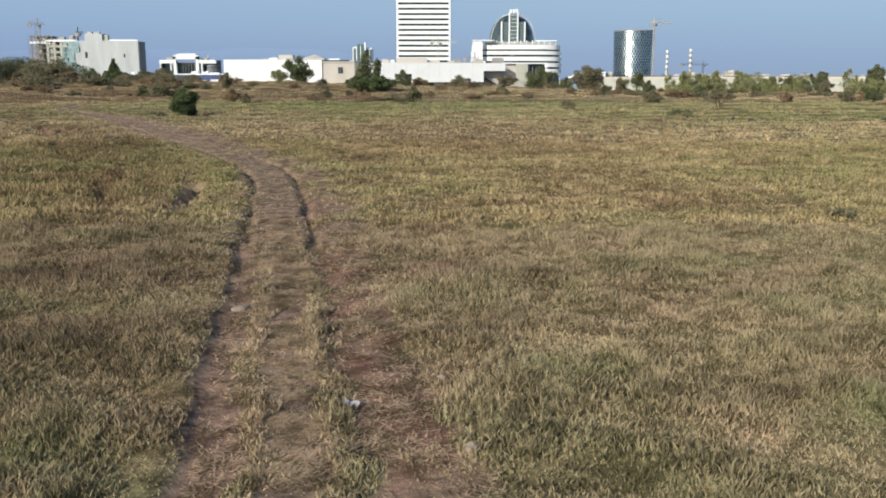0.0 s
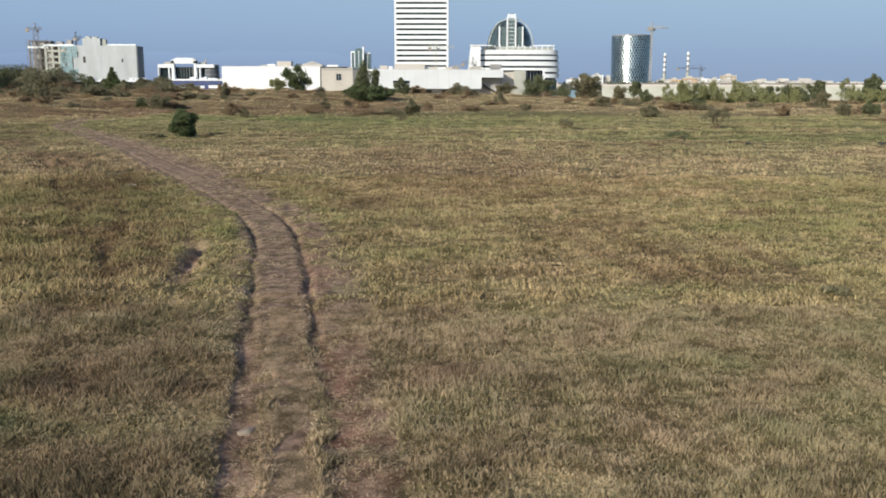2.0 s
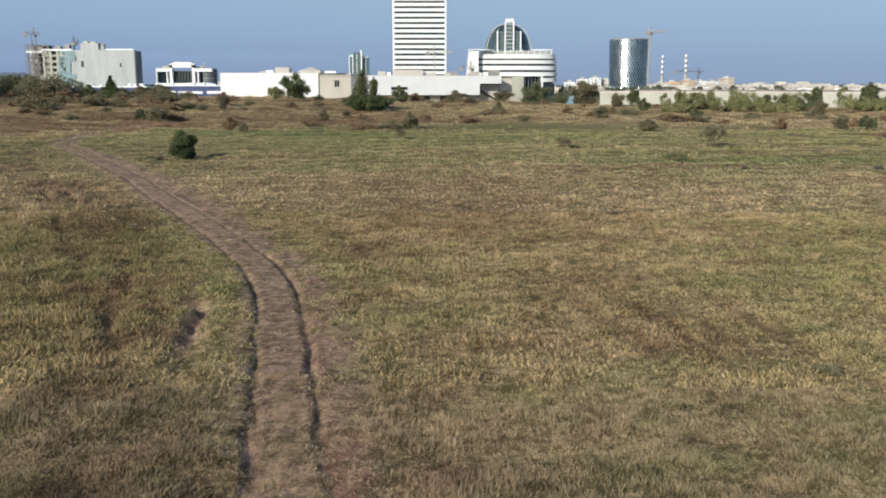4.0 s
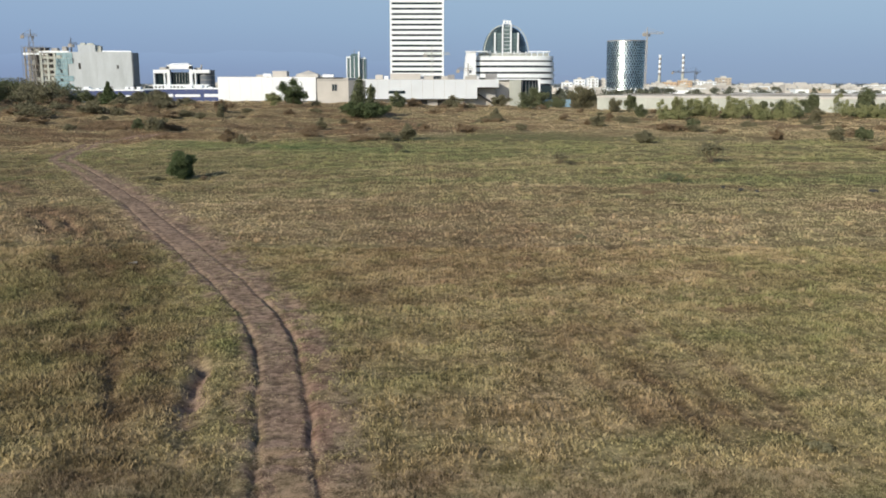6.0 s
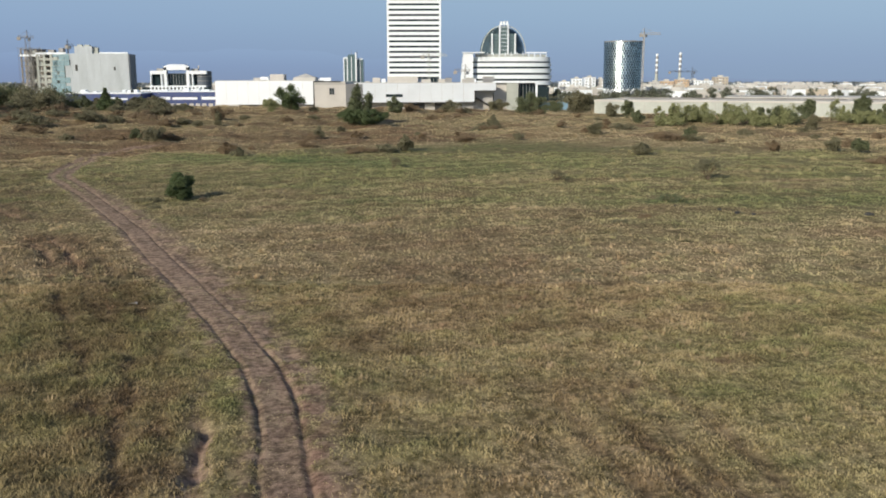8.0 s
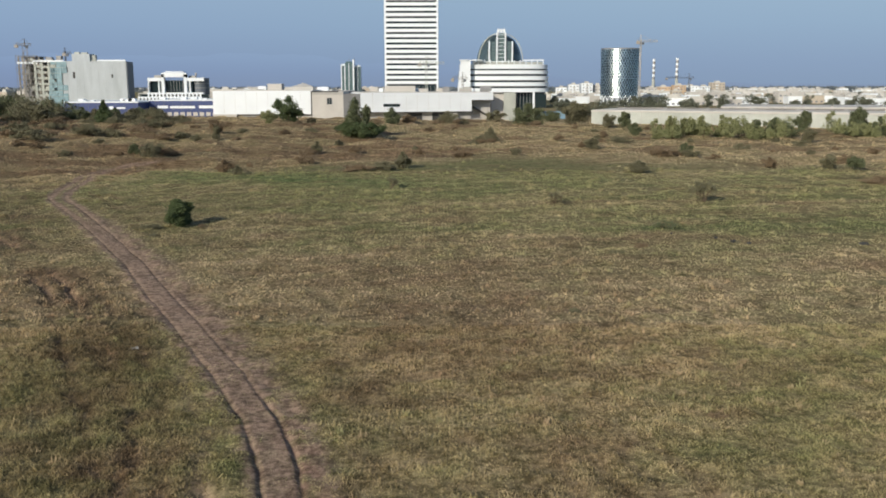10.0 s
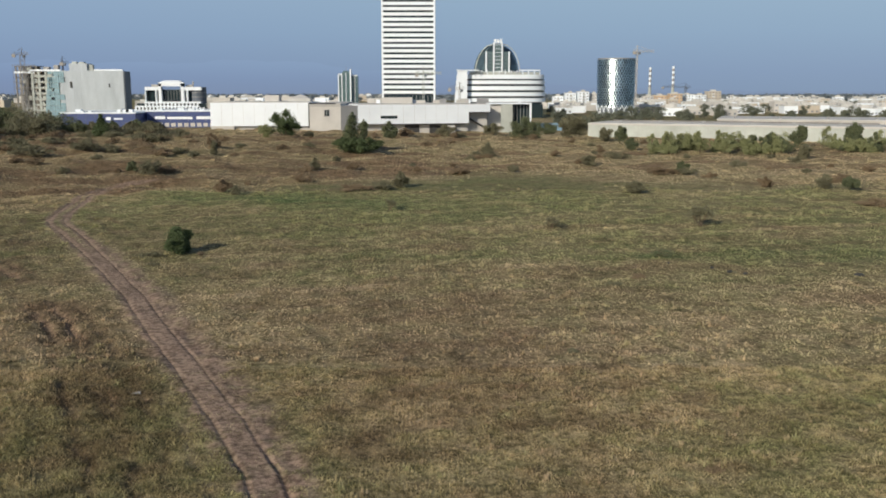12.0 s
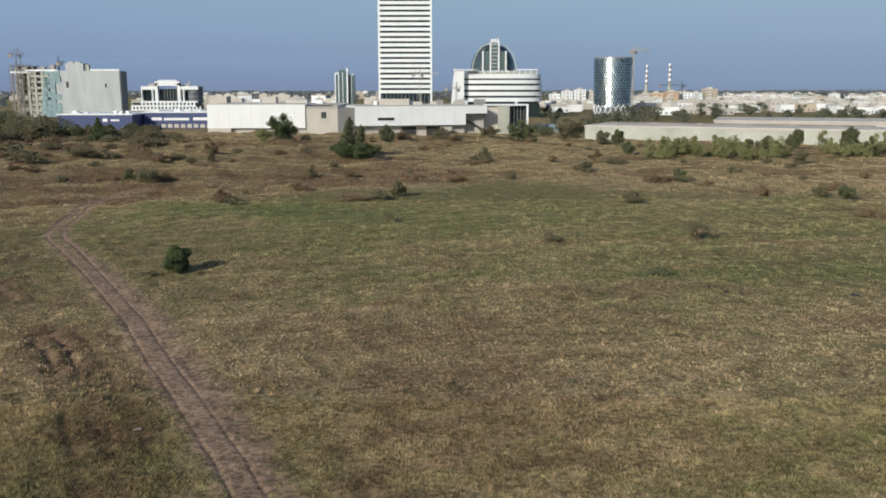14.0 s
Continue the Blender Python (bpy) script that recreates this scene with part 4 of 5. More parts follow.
def shopping_centre():
    """Long low white and grey hall at the edge of the field."""
    t = thing("shopping_hall", "long low white and beige clad shopping hall", "hall", (0, 0, BASE))
    # white west block with panel joints
    boxes("white_block", [(-86.4, -47.3, 365, 420, 3.6, 12.8)], WHITE, t, "white panel clad block")
    boxes("plinth", [(-77, -47.3, 366.5, 420, 0, 3.6), (-86.4, -77, 365, 420, 0, 3.6)], CREAM, t)
    boxes("shadow_joint", [(-77.2, -76.8, 364.96, 366.6, 0, 3.7), (-77, -47.3, 365.9, 366.5, 3.2, 3.6)], DARK, t)
    joint = box_mesh("panel_joint", 0.05, 0.03, 9.0, PALEROOF)
    shared("panel_joint", joint, t, [(x, 364.97, 3.7) for x in np.arange(-82, -48, 4.3)])
    boxes("grey_block", [(-47.1, -34.6, 362, 420, 0, 12.6)], CREAM, t, "beige grey rendered block")
    boxes("grey_block_top", [(-46.9, -34.8, 361.9, 362.1, 11.3, 12.3)], GREY, t)
    boxes("shadow_joint", [(-47.3, -46.9, 361.9, 365, 3.0, 12.7), (-46.9, -36.5, 361.78, 361.9, 12.3, 12.75)], DARK, t, "dark edge joint")
    win = boxes("window", [(-40.9, -39.2, 361.85, 362.05, 7.6, 10.0)], GLASS, t, "small square window")
    boxes("window_frame", [(-41.1, -40.9, 361.8, 362.05, 7.4, 10.2), (-39.2, -39.0, 361.8, 362.05, 7.4, 10.2), (-40.15, -39.95, 361.8, 362.05, 7.6, 10.0)], STEEL, win)
    v = [(-34.6, 362, 0), (-28.4, 367.6, 0), (-28.4, 380, 0), (-34.6, 380, 0), (-34.6, 362, 11.6), (-28.4, 367.6, 11.6), (-28.4, 380, 11.6), (-34.6, 380, 11.6)]
    part_data("angled_wall", mesh_of("angled_wall", v, CUBE, CREAM), t)
    # the hall's long wall runs back towards the east
    hall = pose(-28.4, 367.7, 0, 0, 0, 14.3)
    boxes("white_hall", [(0, 46.6, 0, 50, 4.2, 11.9), (46.6, 55.8, 0, 50, 8.8, 11.9)], WHITE, t, "white clad upper wall", hall)
    boxes("low_wall", [(0, 46.6, 2, 45, 0, 4.2), (46.6, 55.6, 3.5, 45, 0, 8.8)], CREAM, t, "", hall)
    boxes("dark_trim", [(0, 46.8, -0.15, 0.05, 3.8, 4.25), (46.5, 46.95, -0.15, 3.6, 4.2, 8.8), (46.6, 55.9, -0.15, 3.5, 8.4, 8.85)], DARK, t, "dark edge trim", hall)
    hj = box_mesh("panel_joint", 0.05, 0.03, 7.6, PALEROOF)
    shared("panel_joint", hj, t, [hall @ pose(x, -0.04, 4.28) for x in np.arange(5, 46, 4.6)])
    boxes("strip_window", [(9.4, 16.2, -0.2, 0.05, 6.4, 7.5)], GLASS, t, "", hall)
    for x0 in (19.8, 30.2):
        boxes("gate", [(x0, x0 + 6.0, 1.7, 2.1, 0, 3.9)], DARK, t, "dark loading gate", hall)
    boxes("ramp_wall", [(35.8, 39.5, -4, 2, 0, 3.5)], CREAM, t, "", hall)
    sv, sf = [], []
    for k in range(14):
        b = len(sv)
        x0, z0 = 47.4 + 0.64 * k, 5.7 - 0.36 * k
        sv += [(x0, 1.5, z0), (x0 + 0.64, 1.5, z0), (x0 + 0.64, 3.4, z0), (x0, 3.4, z0), (x0, 1.5, z0 + 0.5), (x0 + 0.64, 1.5, z0 + 0.5), (x0 + 0.64, 3.4, z0 + 0.5), (x0, 3.4, z0 + 0.5)]
        sf += [tuple(b + i for i in q) for q in CUBE]
    part_data("fire_stair", mesh_of("fire_stair", sv, sf, DARK), t, "dark outside stair", hall)
    boxes("east_block", [(25.2, 30.6, 389, 430, 0, 11.8)], CREAM, t)
    boxes("east_bay", [(30.6, 35.6, 388, 430, 0, 11.9)], PALECONC, t)
    boxes("canopy", [(25.0, 43.6, 387.6, 402, 11.9, 12.4), (42.8, 43.6, 387.6, 389, 0, 11.9)], WHITE, t, "white flat canopy")
    boxes("entrance_glass", [(35.6, 42.8, 391, 402, 0, 11.9)], GLASS, t, "dark entrance glazing")
    mull = box_mesh("mullion", 0.18, 0.25, 11.7, STEEL)
    shared("mullion", mull, t, [(x, 390.75, 0.1) for x in np.linspace(36.4, 42, 5)])
    boxes("roof", [(0.5, 55, 1, 49, 11.9, 12.1)], PALEROOF, t, "", hall)
    boxes("roof", [(-86, -47.3, 366, 419, 12.8, 13.0)], PALEROOF, t)
    rnd = random.Random(11)
    for k in range(34):
        x, y = rnd.uniform(-80, 22), rnd.uniform(396, 415)
        if -49 < x < -28:
            continue
        w, h = rnd.uniform(1.2, 5.5), rnd.uniform(0.7, 2.0)
        boxes("roof_unit", [(x, x + w, y, y + 3, 12.0, 12.6 + h)], rnd.choice([WHITE, GREY, STEEL, CREAM]), t)
    boxes("roof_house", [(-70, -64, 395, 402, 12.9, 15.6)], CREAM, t)
    boxes("roof_house", [(-20, -7, 398, 406, 12.0, 14.6)], CREAM, t)
    v = [(-60.5, 398, 13), (-51, 398, 13), (-51, 407, 13), (-60.5, 407, 13), (-60.5, 398, 14.2), (-51, 398, 14.2), (-51, 407, 14.2), (-60.5, 407, 14.2), (-55.7, 402.5, 16.0)]
    part_data("tent_roof", mesh_of("tent_roof", v, CUBE[:1] + CUBE[2:] + [(4, 5, 8), (5, 6, 8), (6, 7, 8), (7, 4, 8)], PALEROOF), t, "pale pyramid skylight")


def blue_stores():
    for x0, x1, y, h, label in ((-171, -136.5, 430, 7.6, "low blue clad store building"), (-136, -100.5, 445, 8.2, "low blue clad store with a white window strip")):
        t = thing("blue_store_building", label, "store", (0, 0, BASE))
        boxes("blue_wall", [(x0, x1, y, y + 40, 0, h - 0.6)], BLUE, t)
        boxes("coping", [(x0 - 0.2, x1 + 0.2, y - 0.25, y + 40, h - 0.6, h)], WHITE, t)
        joint = box_mesh("panel_joint", 0.12, 0.06, h - 0.8, SLATE)
        shared("panel_joint", joint, t, [(x, y - 0.05, 0.1) for x in np.arange(x0 + 3, x1, 4.2)])
        rnd = random.Random(int(-x0))
        for k in range(7):
            x = rnd.uniform(x0 + 1, x1 - 4)
            boxes("roof_unit", [(x, x + rnd.uniform(1, 3.5), y + 6, y + 9, h, h + rnd.uniform(0.5, 1.3))], WHITE, t)
        if x0 < -140:
            [boxes("sign_bar", [(xa, xb, y - 0.2, y, za, zb)], WHITE, t, "plain pale sign block") for xa, xb, za, zb in ((-150.2, -148.0, 4.0, 5.4), (-146.5, -142.5, 4.2, 5.0))]
        else:
            shared("shop_bay", box_mesh("shop_bay", 2.1, 0.15, 1.7, CREAM), t, [(x, y - 0.18, 0.5) for x in np.arange(x0 + 3.5, x1 - 1, 3.1)], "pale shop front bay")
            boxes("window_strip", [(x0 + 4, x0 + 9, y - 0.2, y, 4.0, 5.4), (x0 + 10, x0 + 22, y - 0.2, y, 4.0, 5.2), (x0 + 24, x0 + 34, y - 0.2, y, 4.0, 5.4)], WHITE, t, "white strip under the eaves")


def apartment_block(x, y, w, d, h, wall, group_label, floors=None, turn=0, win=True):
    t = thing("apartment_block", group_label, "apartment block", (x, y, BASE), turn, "far apartment blocks")
    boxes("wall", [(-w / 2, w / 2, 0, d, 0, h)], wall, t)
    boxes("roof", [(-w / 2 - 0.2, w / 2 + 0.2, -0.2, d + 0.2, h, h + 0.5), (-w / 6, w / 6, d * 0.3, d * 0.7, h + 0.5, h + 2.4)], PALEROOF, t)
    if not win:
        return t
    n = max(2, int(w / 3.4))
    fl = max(1, int(h / 3.1))
    me_w = box_mesh("window", 1.7, 0.15, 1.3, FARGLASS)
    for k in range(fl):
        z = h / fl * k + 0.9
        shared("window", me_w, t, [((i + 0.5) * w / n - w / 2, -0.1, z) for i in range(n)])
    bal = box_mesh("balcony", 3.2, 1.2, 1.0, WHITE if wall is not WHITE else CREAM)
    for k in range(1, fl):
        shared("balcony", bal, t, [((i + 0.5) * w / n - w / 2, -1.2, h / fl * k - 0.2) for i in range(1, n, 3)])
    return t


def warehouse():
    """Long flat concrete hall east of the field; its wall runs slantwise towards the camera."""
    a, b = Vector((57.3, 328)), Vector((147.0, 283.6))
    ln = (b - a).length * 1.35
    turn = math.degrees(math.atan2(b.y - a.y, b.x - a.x))
    t = thing("concrete_warehouse", "long low flat-roofed warehouse of pale concrete panels", "warehouse", (a.x, a.y, BASE), turn)
    h = 6.0
    boxes("wall", [(0, ln, 0, 26, 0, h - 0.5)], PALECONC, t)
    boxes("coping", [(-0.2, ln + 0.2, -0.2, 26.2, h - 0.5, h)], CREAM, t)
    boxes("roof", [(0.5, ln - 0.5, 0.5, 25.5, h, h + 0.15)], PALEROOF, t)
    joint = box_mesh("panel_joint", 0.14, 0.06, h - 0.6, GREY)
    shared("panel_joint", joint, t, [(x, -0.05, 0.05) for x in np.arange(6, ln, 6)])
    vent = box_mesh("roof_vent", 1.0, 1.0, 0.7, STEEL)
    shared("roof_vent", vent, t, [(x, 14, h + 0.15) for x in np.arange(8, ln, 15)])
    boxes("roof_duct", [(4, ln * 0.7, 20, 20.8, h + 0.15, h + 0.7)], ROOF, t)
    t = thing("white_roof_hall", "second low hall with a pale roof", "warehouse", (118, 372, BASE), turn + 6)
    boxes("wall", [(0, 120, 0, 45, 0, 5.6)], CREAM, t)
    boxes("roof", [(-0.4, 120.4, -0.4, 45.4, 5.6, 6.2)], PALEROOF, t)
    shared("roof_vent", vent, t, [(x, 10, 6.2) for x in np.arange(6, 115, 18)])


glass_tower()
oval_building()
mirror_cylinder()
small_tower()
unfinished_block()
terrace_office()
shopping_centre()
blue_stores()
warehouse()
lattice_crane((-262.0, 603, BASE), 40.5, 4.0, 5.5, 12, STEEL, 2.6, label="tower crane beside the unfinished concrete block")
lattice_crane((-241.0, 615, 29.6), 5.0, 4.0, 1.2, 0, SLATE, 0.6, label="small roof crane on the unfinished block")
lattice_crane((-2.9, 560, BASE), 27.5, 11.0, 4.5, 0, PALECONC, 1.2, label="pale tower crane in front of the office tower")
lattice_crane((20.0, 585, BASE), 18.6, 3.0, 7.0, 0, STEEL, 0.9, label="low crane beside the curved white building")
lattice_crane((144.8, 640, BASE), 44.0, 11.5, 2.5, 0, GREY, 0.9, label="tall slim crane beside the mirror glass tower")
lattice_crane((252.5, 900, BASE), 21.0, 5.0, 23.0, 0, SLATE, 1.5, label="dark tower crane among the far flats")
chimney(362.3, 1500, 54.6, 2.1)
chimney(400.1, 1500, 56.4, 2.1)

# far flats and halls
for x, y, w, d, h, wall, label in (
        (157, 1105, 12, 12, 11.5, WHITE, "white block of flats far off"), (170.5, 1095, 12, 13, 15.0, WHITE, "white block of flats with balconies far off"), (185, 1090, 13, 14, 16.5, WHITE, "tall white block of flats far off"), (199, 1096, 10, 12, 14.5, CREAM, "cream block of flats far off"), (210, 1100, 9, 12, 12.5, WHITE, "white block of flats far off"),
        (292, 1150, 16, 14, 12.0, ORANGE, "orange rendered block of flats"), (309, 1140, 15, 14, 14.0, ORANGE, "orange rendered block of flats"), (326, 1150, 16, 14, 13.0, WHITE, "white block of flats far off"), (341, 1145, 14, 14, 12.5, WHITE, "white block of flats far off"), (277, 1150, 12, 12, 11.0, CREAM, "cream block of flats far off"),
        (360, 1150, 16, 16, 17.0, BEIGE, "beige unfinished block of flats"), (248, 1120, 22, 14, 9.0, CREAM, "cream block of flats far off")):
    apartment_block(x, y, w, d, h, wall, label)
rnd = random.Random(21)
for k in range(190):
    y = rnd.uniform(720, 1700) if k < 95 else rnd.uniform(640, 1100)
    x = y * rnd.uniform(0.215, 0.53) + 0.02 * y
    w, h = rnd.uniform(9, 28), rnd.uniform(4.5, 9.0) if k < 95 else rnd.uniform(3.5, 6.5)
    apartment_block(x, y, w, 12, h, rnd.choice([WHITE, WHITE, WHITE, WHITE, WHITE, CREAM, BEIGE]), "low pale building in the far suburb", turn=rnd.uniform(-12, 12), win=(k % 2 == 0 or y < 1050))
for k in range(26):
    y = rnd.uniform(700, 1040)
    apartment_block(y * rnd.uniform(0.125, 0.235), y, rnd.uniform(8, 20), 11, rnd.uniform(3.5, 6.5), rnd.choice([WHITE, WHITE, CREAM]), "low pale building in the far suburb", turn=rnd.uniform(-12, 12), win=k % 2 == 0)
for k in range(80):
    y = rnd.uniform(760, 2300)
    x = -y * rnd.uniform(0.02, 0.52) + 20
    apartment_block(x, y, rnd.uniform(10, 24), 12, rnd.uniform(5, 11), rnd.choice([WHITE, CREAM, GREY, BEIGE]), "low pale building in the far suburb", turn=rnd.uniform(-12, 12), win=False)

t = thing("site_hoarding", "low light blue sheet hoarding beside the hall", "fence", (51.5, 402, BASE))
panel = box_mesh("hoarding_panel", 2.4, 0.12, 3.4, SKYBLUE)
shared("hoarding_panel", panel, t, [(-4.0 + 2.5 * k, 0, 0.1) for k in range(5)])
post = box_mesh("post", 0.14, 0.14, 3.6, STEEL)
shared("post", post, t, [(-5.25 + 2.5 * k, 0.1, 0) for k in range(6)])

# ---- plants ----
def leaves(centre, radii, count, size, rnd, shell=0.55, flat=0.0):
    """Leaf clumps: small leaves scattered mostly near the skin of an ellipsoid. Arrays of corners and triangles."""
    d = rnd.normal(size=(count, 3))
    d /= np.linalg.norm(d, axis=1)[:, None] + 1e-9
    r = shell + (1 - shell) * rnd.random(count) ** 0.7
    lump = 1 + 0.16 * np.sin(d[:, 0] * 5 + radii[0] * 7) + 0.14 * np.sin(d[:, 2] * 6 + d[:, 1] * 4)
    c = np.asarray(centre) + d * (r * lump)[:, None] * np.asarray(radii)
    a = rnd.normal(size=(count, 3))
    a /= np.linalg.norm(a, axis=1)[:, None] + 1e-9
    a[:, 2] *= 1 - flat
    b = np.cross(a, rnd.normal(size=(count, 3)))
    b /= np.linalg.norm(b, axis=1)[:, None] + 1e-9
    s = size * rnd.uniform(0.6, 1.3, size=(count, 1))
    co = np.stack([c - a * s * 0.8 - b * s * 0.5, c - a * s * 0.6 + b * s * 0.6, c + a * s], 1).reshape(-1, 3)
    tr = np.arange(count * 3).reshape(-1, 3)
    return co, tr


def join(chunks):
    co, tr, o = [], [], 0
    for c, t in chunks:
        co.append(c)
        tr.append(t + o)
        o += len(c)
    return np.vstack(co), np.vstack(tr)


def woody(name, label, category, x, y, h, w, foliage, seed, style="round", count=700, size=0.2, group="", bark=None):
    """A tree or shrub: tapered trunk, limbs and a broken crown of small leaves."""
    rnd, rr = np.random.default_rng(seed), random.Random(seed)
    t = thing(name, label, category, (x, y, zed(x, y) - 0.05), rr.uniform(0, 360), group)
    v, f = [], []
    trunk_h = h * (0.8 if style == "pine" else 0.5)
    tr0 = max(0.03, h * 0.022)
    pts = [Vector((rr.uniform(-0.03, 0.03) * h * k, rr.uniform(-0.03, 0.03) * h * k, trunk_h * k / 4)) for k in range(5)]
    for k in range(4):
        tube(v, f, pts[k], pts[k + 1], tr0 * (1 - 0.2 * k), tr0 * (1 - 0.2 * (k + 1)), 6)
    part_data("trunk", mesh_of("trunk", v, f, bark or BARK, True), t)
    chunks, lv, lf = [], [], []
    blobs = []
    if style == "pine":
        for k in range(9):
            z = h * (0.12 + 0.84 * k / 8)
            r = w / 2 * (1.02 - 0.85 * k / 8) * rr.uniform(0.85, 1.1)
            m = 4 if k < 7 else 2
            for j in range(m):
                u = 6.283 * (j + rr.random()) / m
                blobs.append((Vector((r * 0.55 * math.cos(u), r * 0.55 * math.sin(u), z)), (r * 0.62, r * 0.62, h * 0.1)))
    elif style == "poplar":
        for k in range(7):
            z = h * (0.2 + 0.7 * k / 6)
            r = w / 2 * (0.75 + 0.25 * math.sin(k)) * (1 - 0.55 * k / 6)
            blobs.append((Vector((rr.uniform(-0.3, 0.3) * w, rr.uniform(-0.3, 0.3) * w, z)), (r, r, h * 0.14)))
    else:
        m = 9 if style == "round" else 13
        for k in range(m):
            u, q = rr.uniform(0, 6.283), rr.uniform(0.15, 0.55)
            z = h * rr.uniform(0.25, 0.8) if style == "round" else h * rr.uniform(0.15, 0.72)
            s = 1 - 0.55 * abs(z / h - 0.45)
            blobs.append((Vector((w * q * s * math.cos(u), w * q * s * math.sin(u), z)), (w * 0.2 * rr.uniform(0.75, 1.3), w * 0.2 * rr.uniform(0.75, 1.3), h * 0.17 * rr.uniform(0.8, 1.25))))
        blobs += [(Vector((0, 0, h * 0.46)), (w * 0.42, w * 0.42, h * 0.43))] * 2
        blobs.append((Vector((rr.uniform(-0.1, 0.1) * w, 0, h * 0.82)), (w * 0.18, w * 0.18, h * 0.17)))
    for c, rad in blobs:
        chunks.append(leaves(c, rad, max(14, int(3.0 * count) // len(blobs)), size * 1.05, rnd, 0.25))
        base = pts[min(4, max(0, int(4 * c.z / max(trunk_h, 0.1) - 1)))]
        tube(lv, lf, base, c, tr0 * 0.45, tr0 * 0.15, 4)
    part_data("branchwork", mesh_of("branchwork", lv, lf, bark or BARK), t)
    co, tr = join(chunks)
    co[:, 2] = np.maximum(co[:, 2], 0.02)
    part_data("crown", tri_mesh("crown", co, tr, foliage), t)
    return t


def dead_shrub(label, x, y, h, w, seed, leaf=None, count=70, group="dry shrubs of the field"):
    """Bare forking stems that spread from the ground, with a few dry leaves."""
    rnd, rr = np.random.default_rng(seed), random.Random(seed)
    t = thing("dry_shrub", label, "shrub", (x, y, zed(x, y) - 0.03), rr.uniform(0, 360), group)
    v, f, tips = [], [], []
    def fork(p, d, ln, r, k):
        q = p + d * ln
        tube(v, f, p, q, r, r * 0.65, 4)
        if k == 0:
            tips.append(q)
            return
        for _ in range(rr.choice([2, 3])):
            e = (d + Vector((rr.gauss(0, 0.4), rr.gauss(0, 0.4), rr.gauss(0.12, 0.25)))).normalized()
            fork(q, e, ln * rr.uniform(0.6, 0.85), r * 0.65, k - 1)
    for k in range(rr.randint(6, 9)):
        u = rr.uniform(0, 6.283)
        d = Vector((math.cos(u) * w / h * rr.uniform(0.3, 1.0), math.sin(u) * w / h * rr.uniform(0.3, 1.0), 1)).normalized()
        fork(Vector((rr.uniform(-0.1, 0.1) * w, rr.uniform(-0.1, 0.1) * w, 0)), d, h * 0.3, 0.016 + 0.012 * h, 3)
    part_data("branchwork", mesh_of("branchwork", v, f, TWIG), t)
    if count:
        ch = [leaves(q, (0.16 * w, 0.16 * w, 0.13 * h), max(3, count // len(tips)), 0.05 + 0.03 * h, rnd, 0.1) for q in tips]
        co, tr = join(ch)
        co[:, 2] = np.maximum(co[:, 2], 0.02)
        part_data("foliage", tri_mesh("foliage", co, tr, leaf or DRY), t)
    return t


# the lone bush by the track
woody("juniper_bush", "dense dark green conifer bush alone in the field", "bush", -25.9, 91.6, 3.0, 2.9, PINE, 3, "bushy", 6000, 0.085)
woody("juniper_bush", "small olive shrub beside the dark conifer bush", "bush", -28.2, 89.4, 0.5, 2.2, OLIVE, 4, "bushy", 700, 0.09)

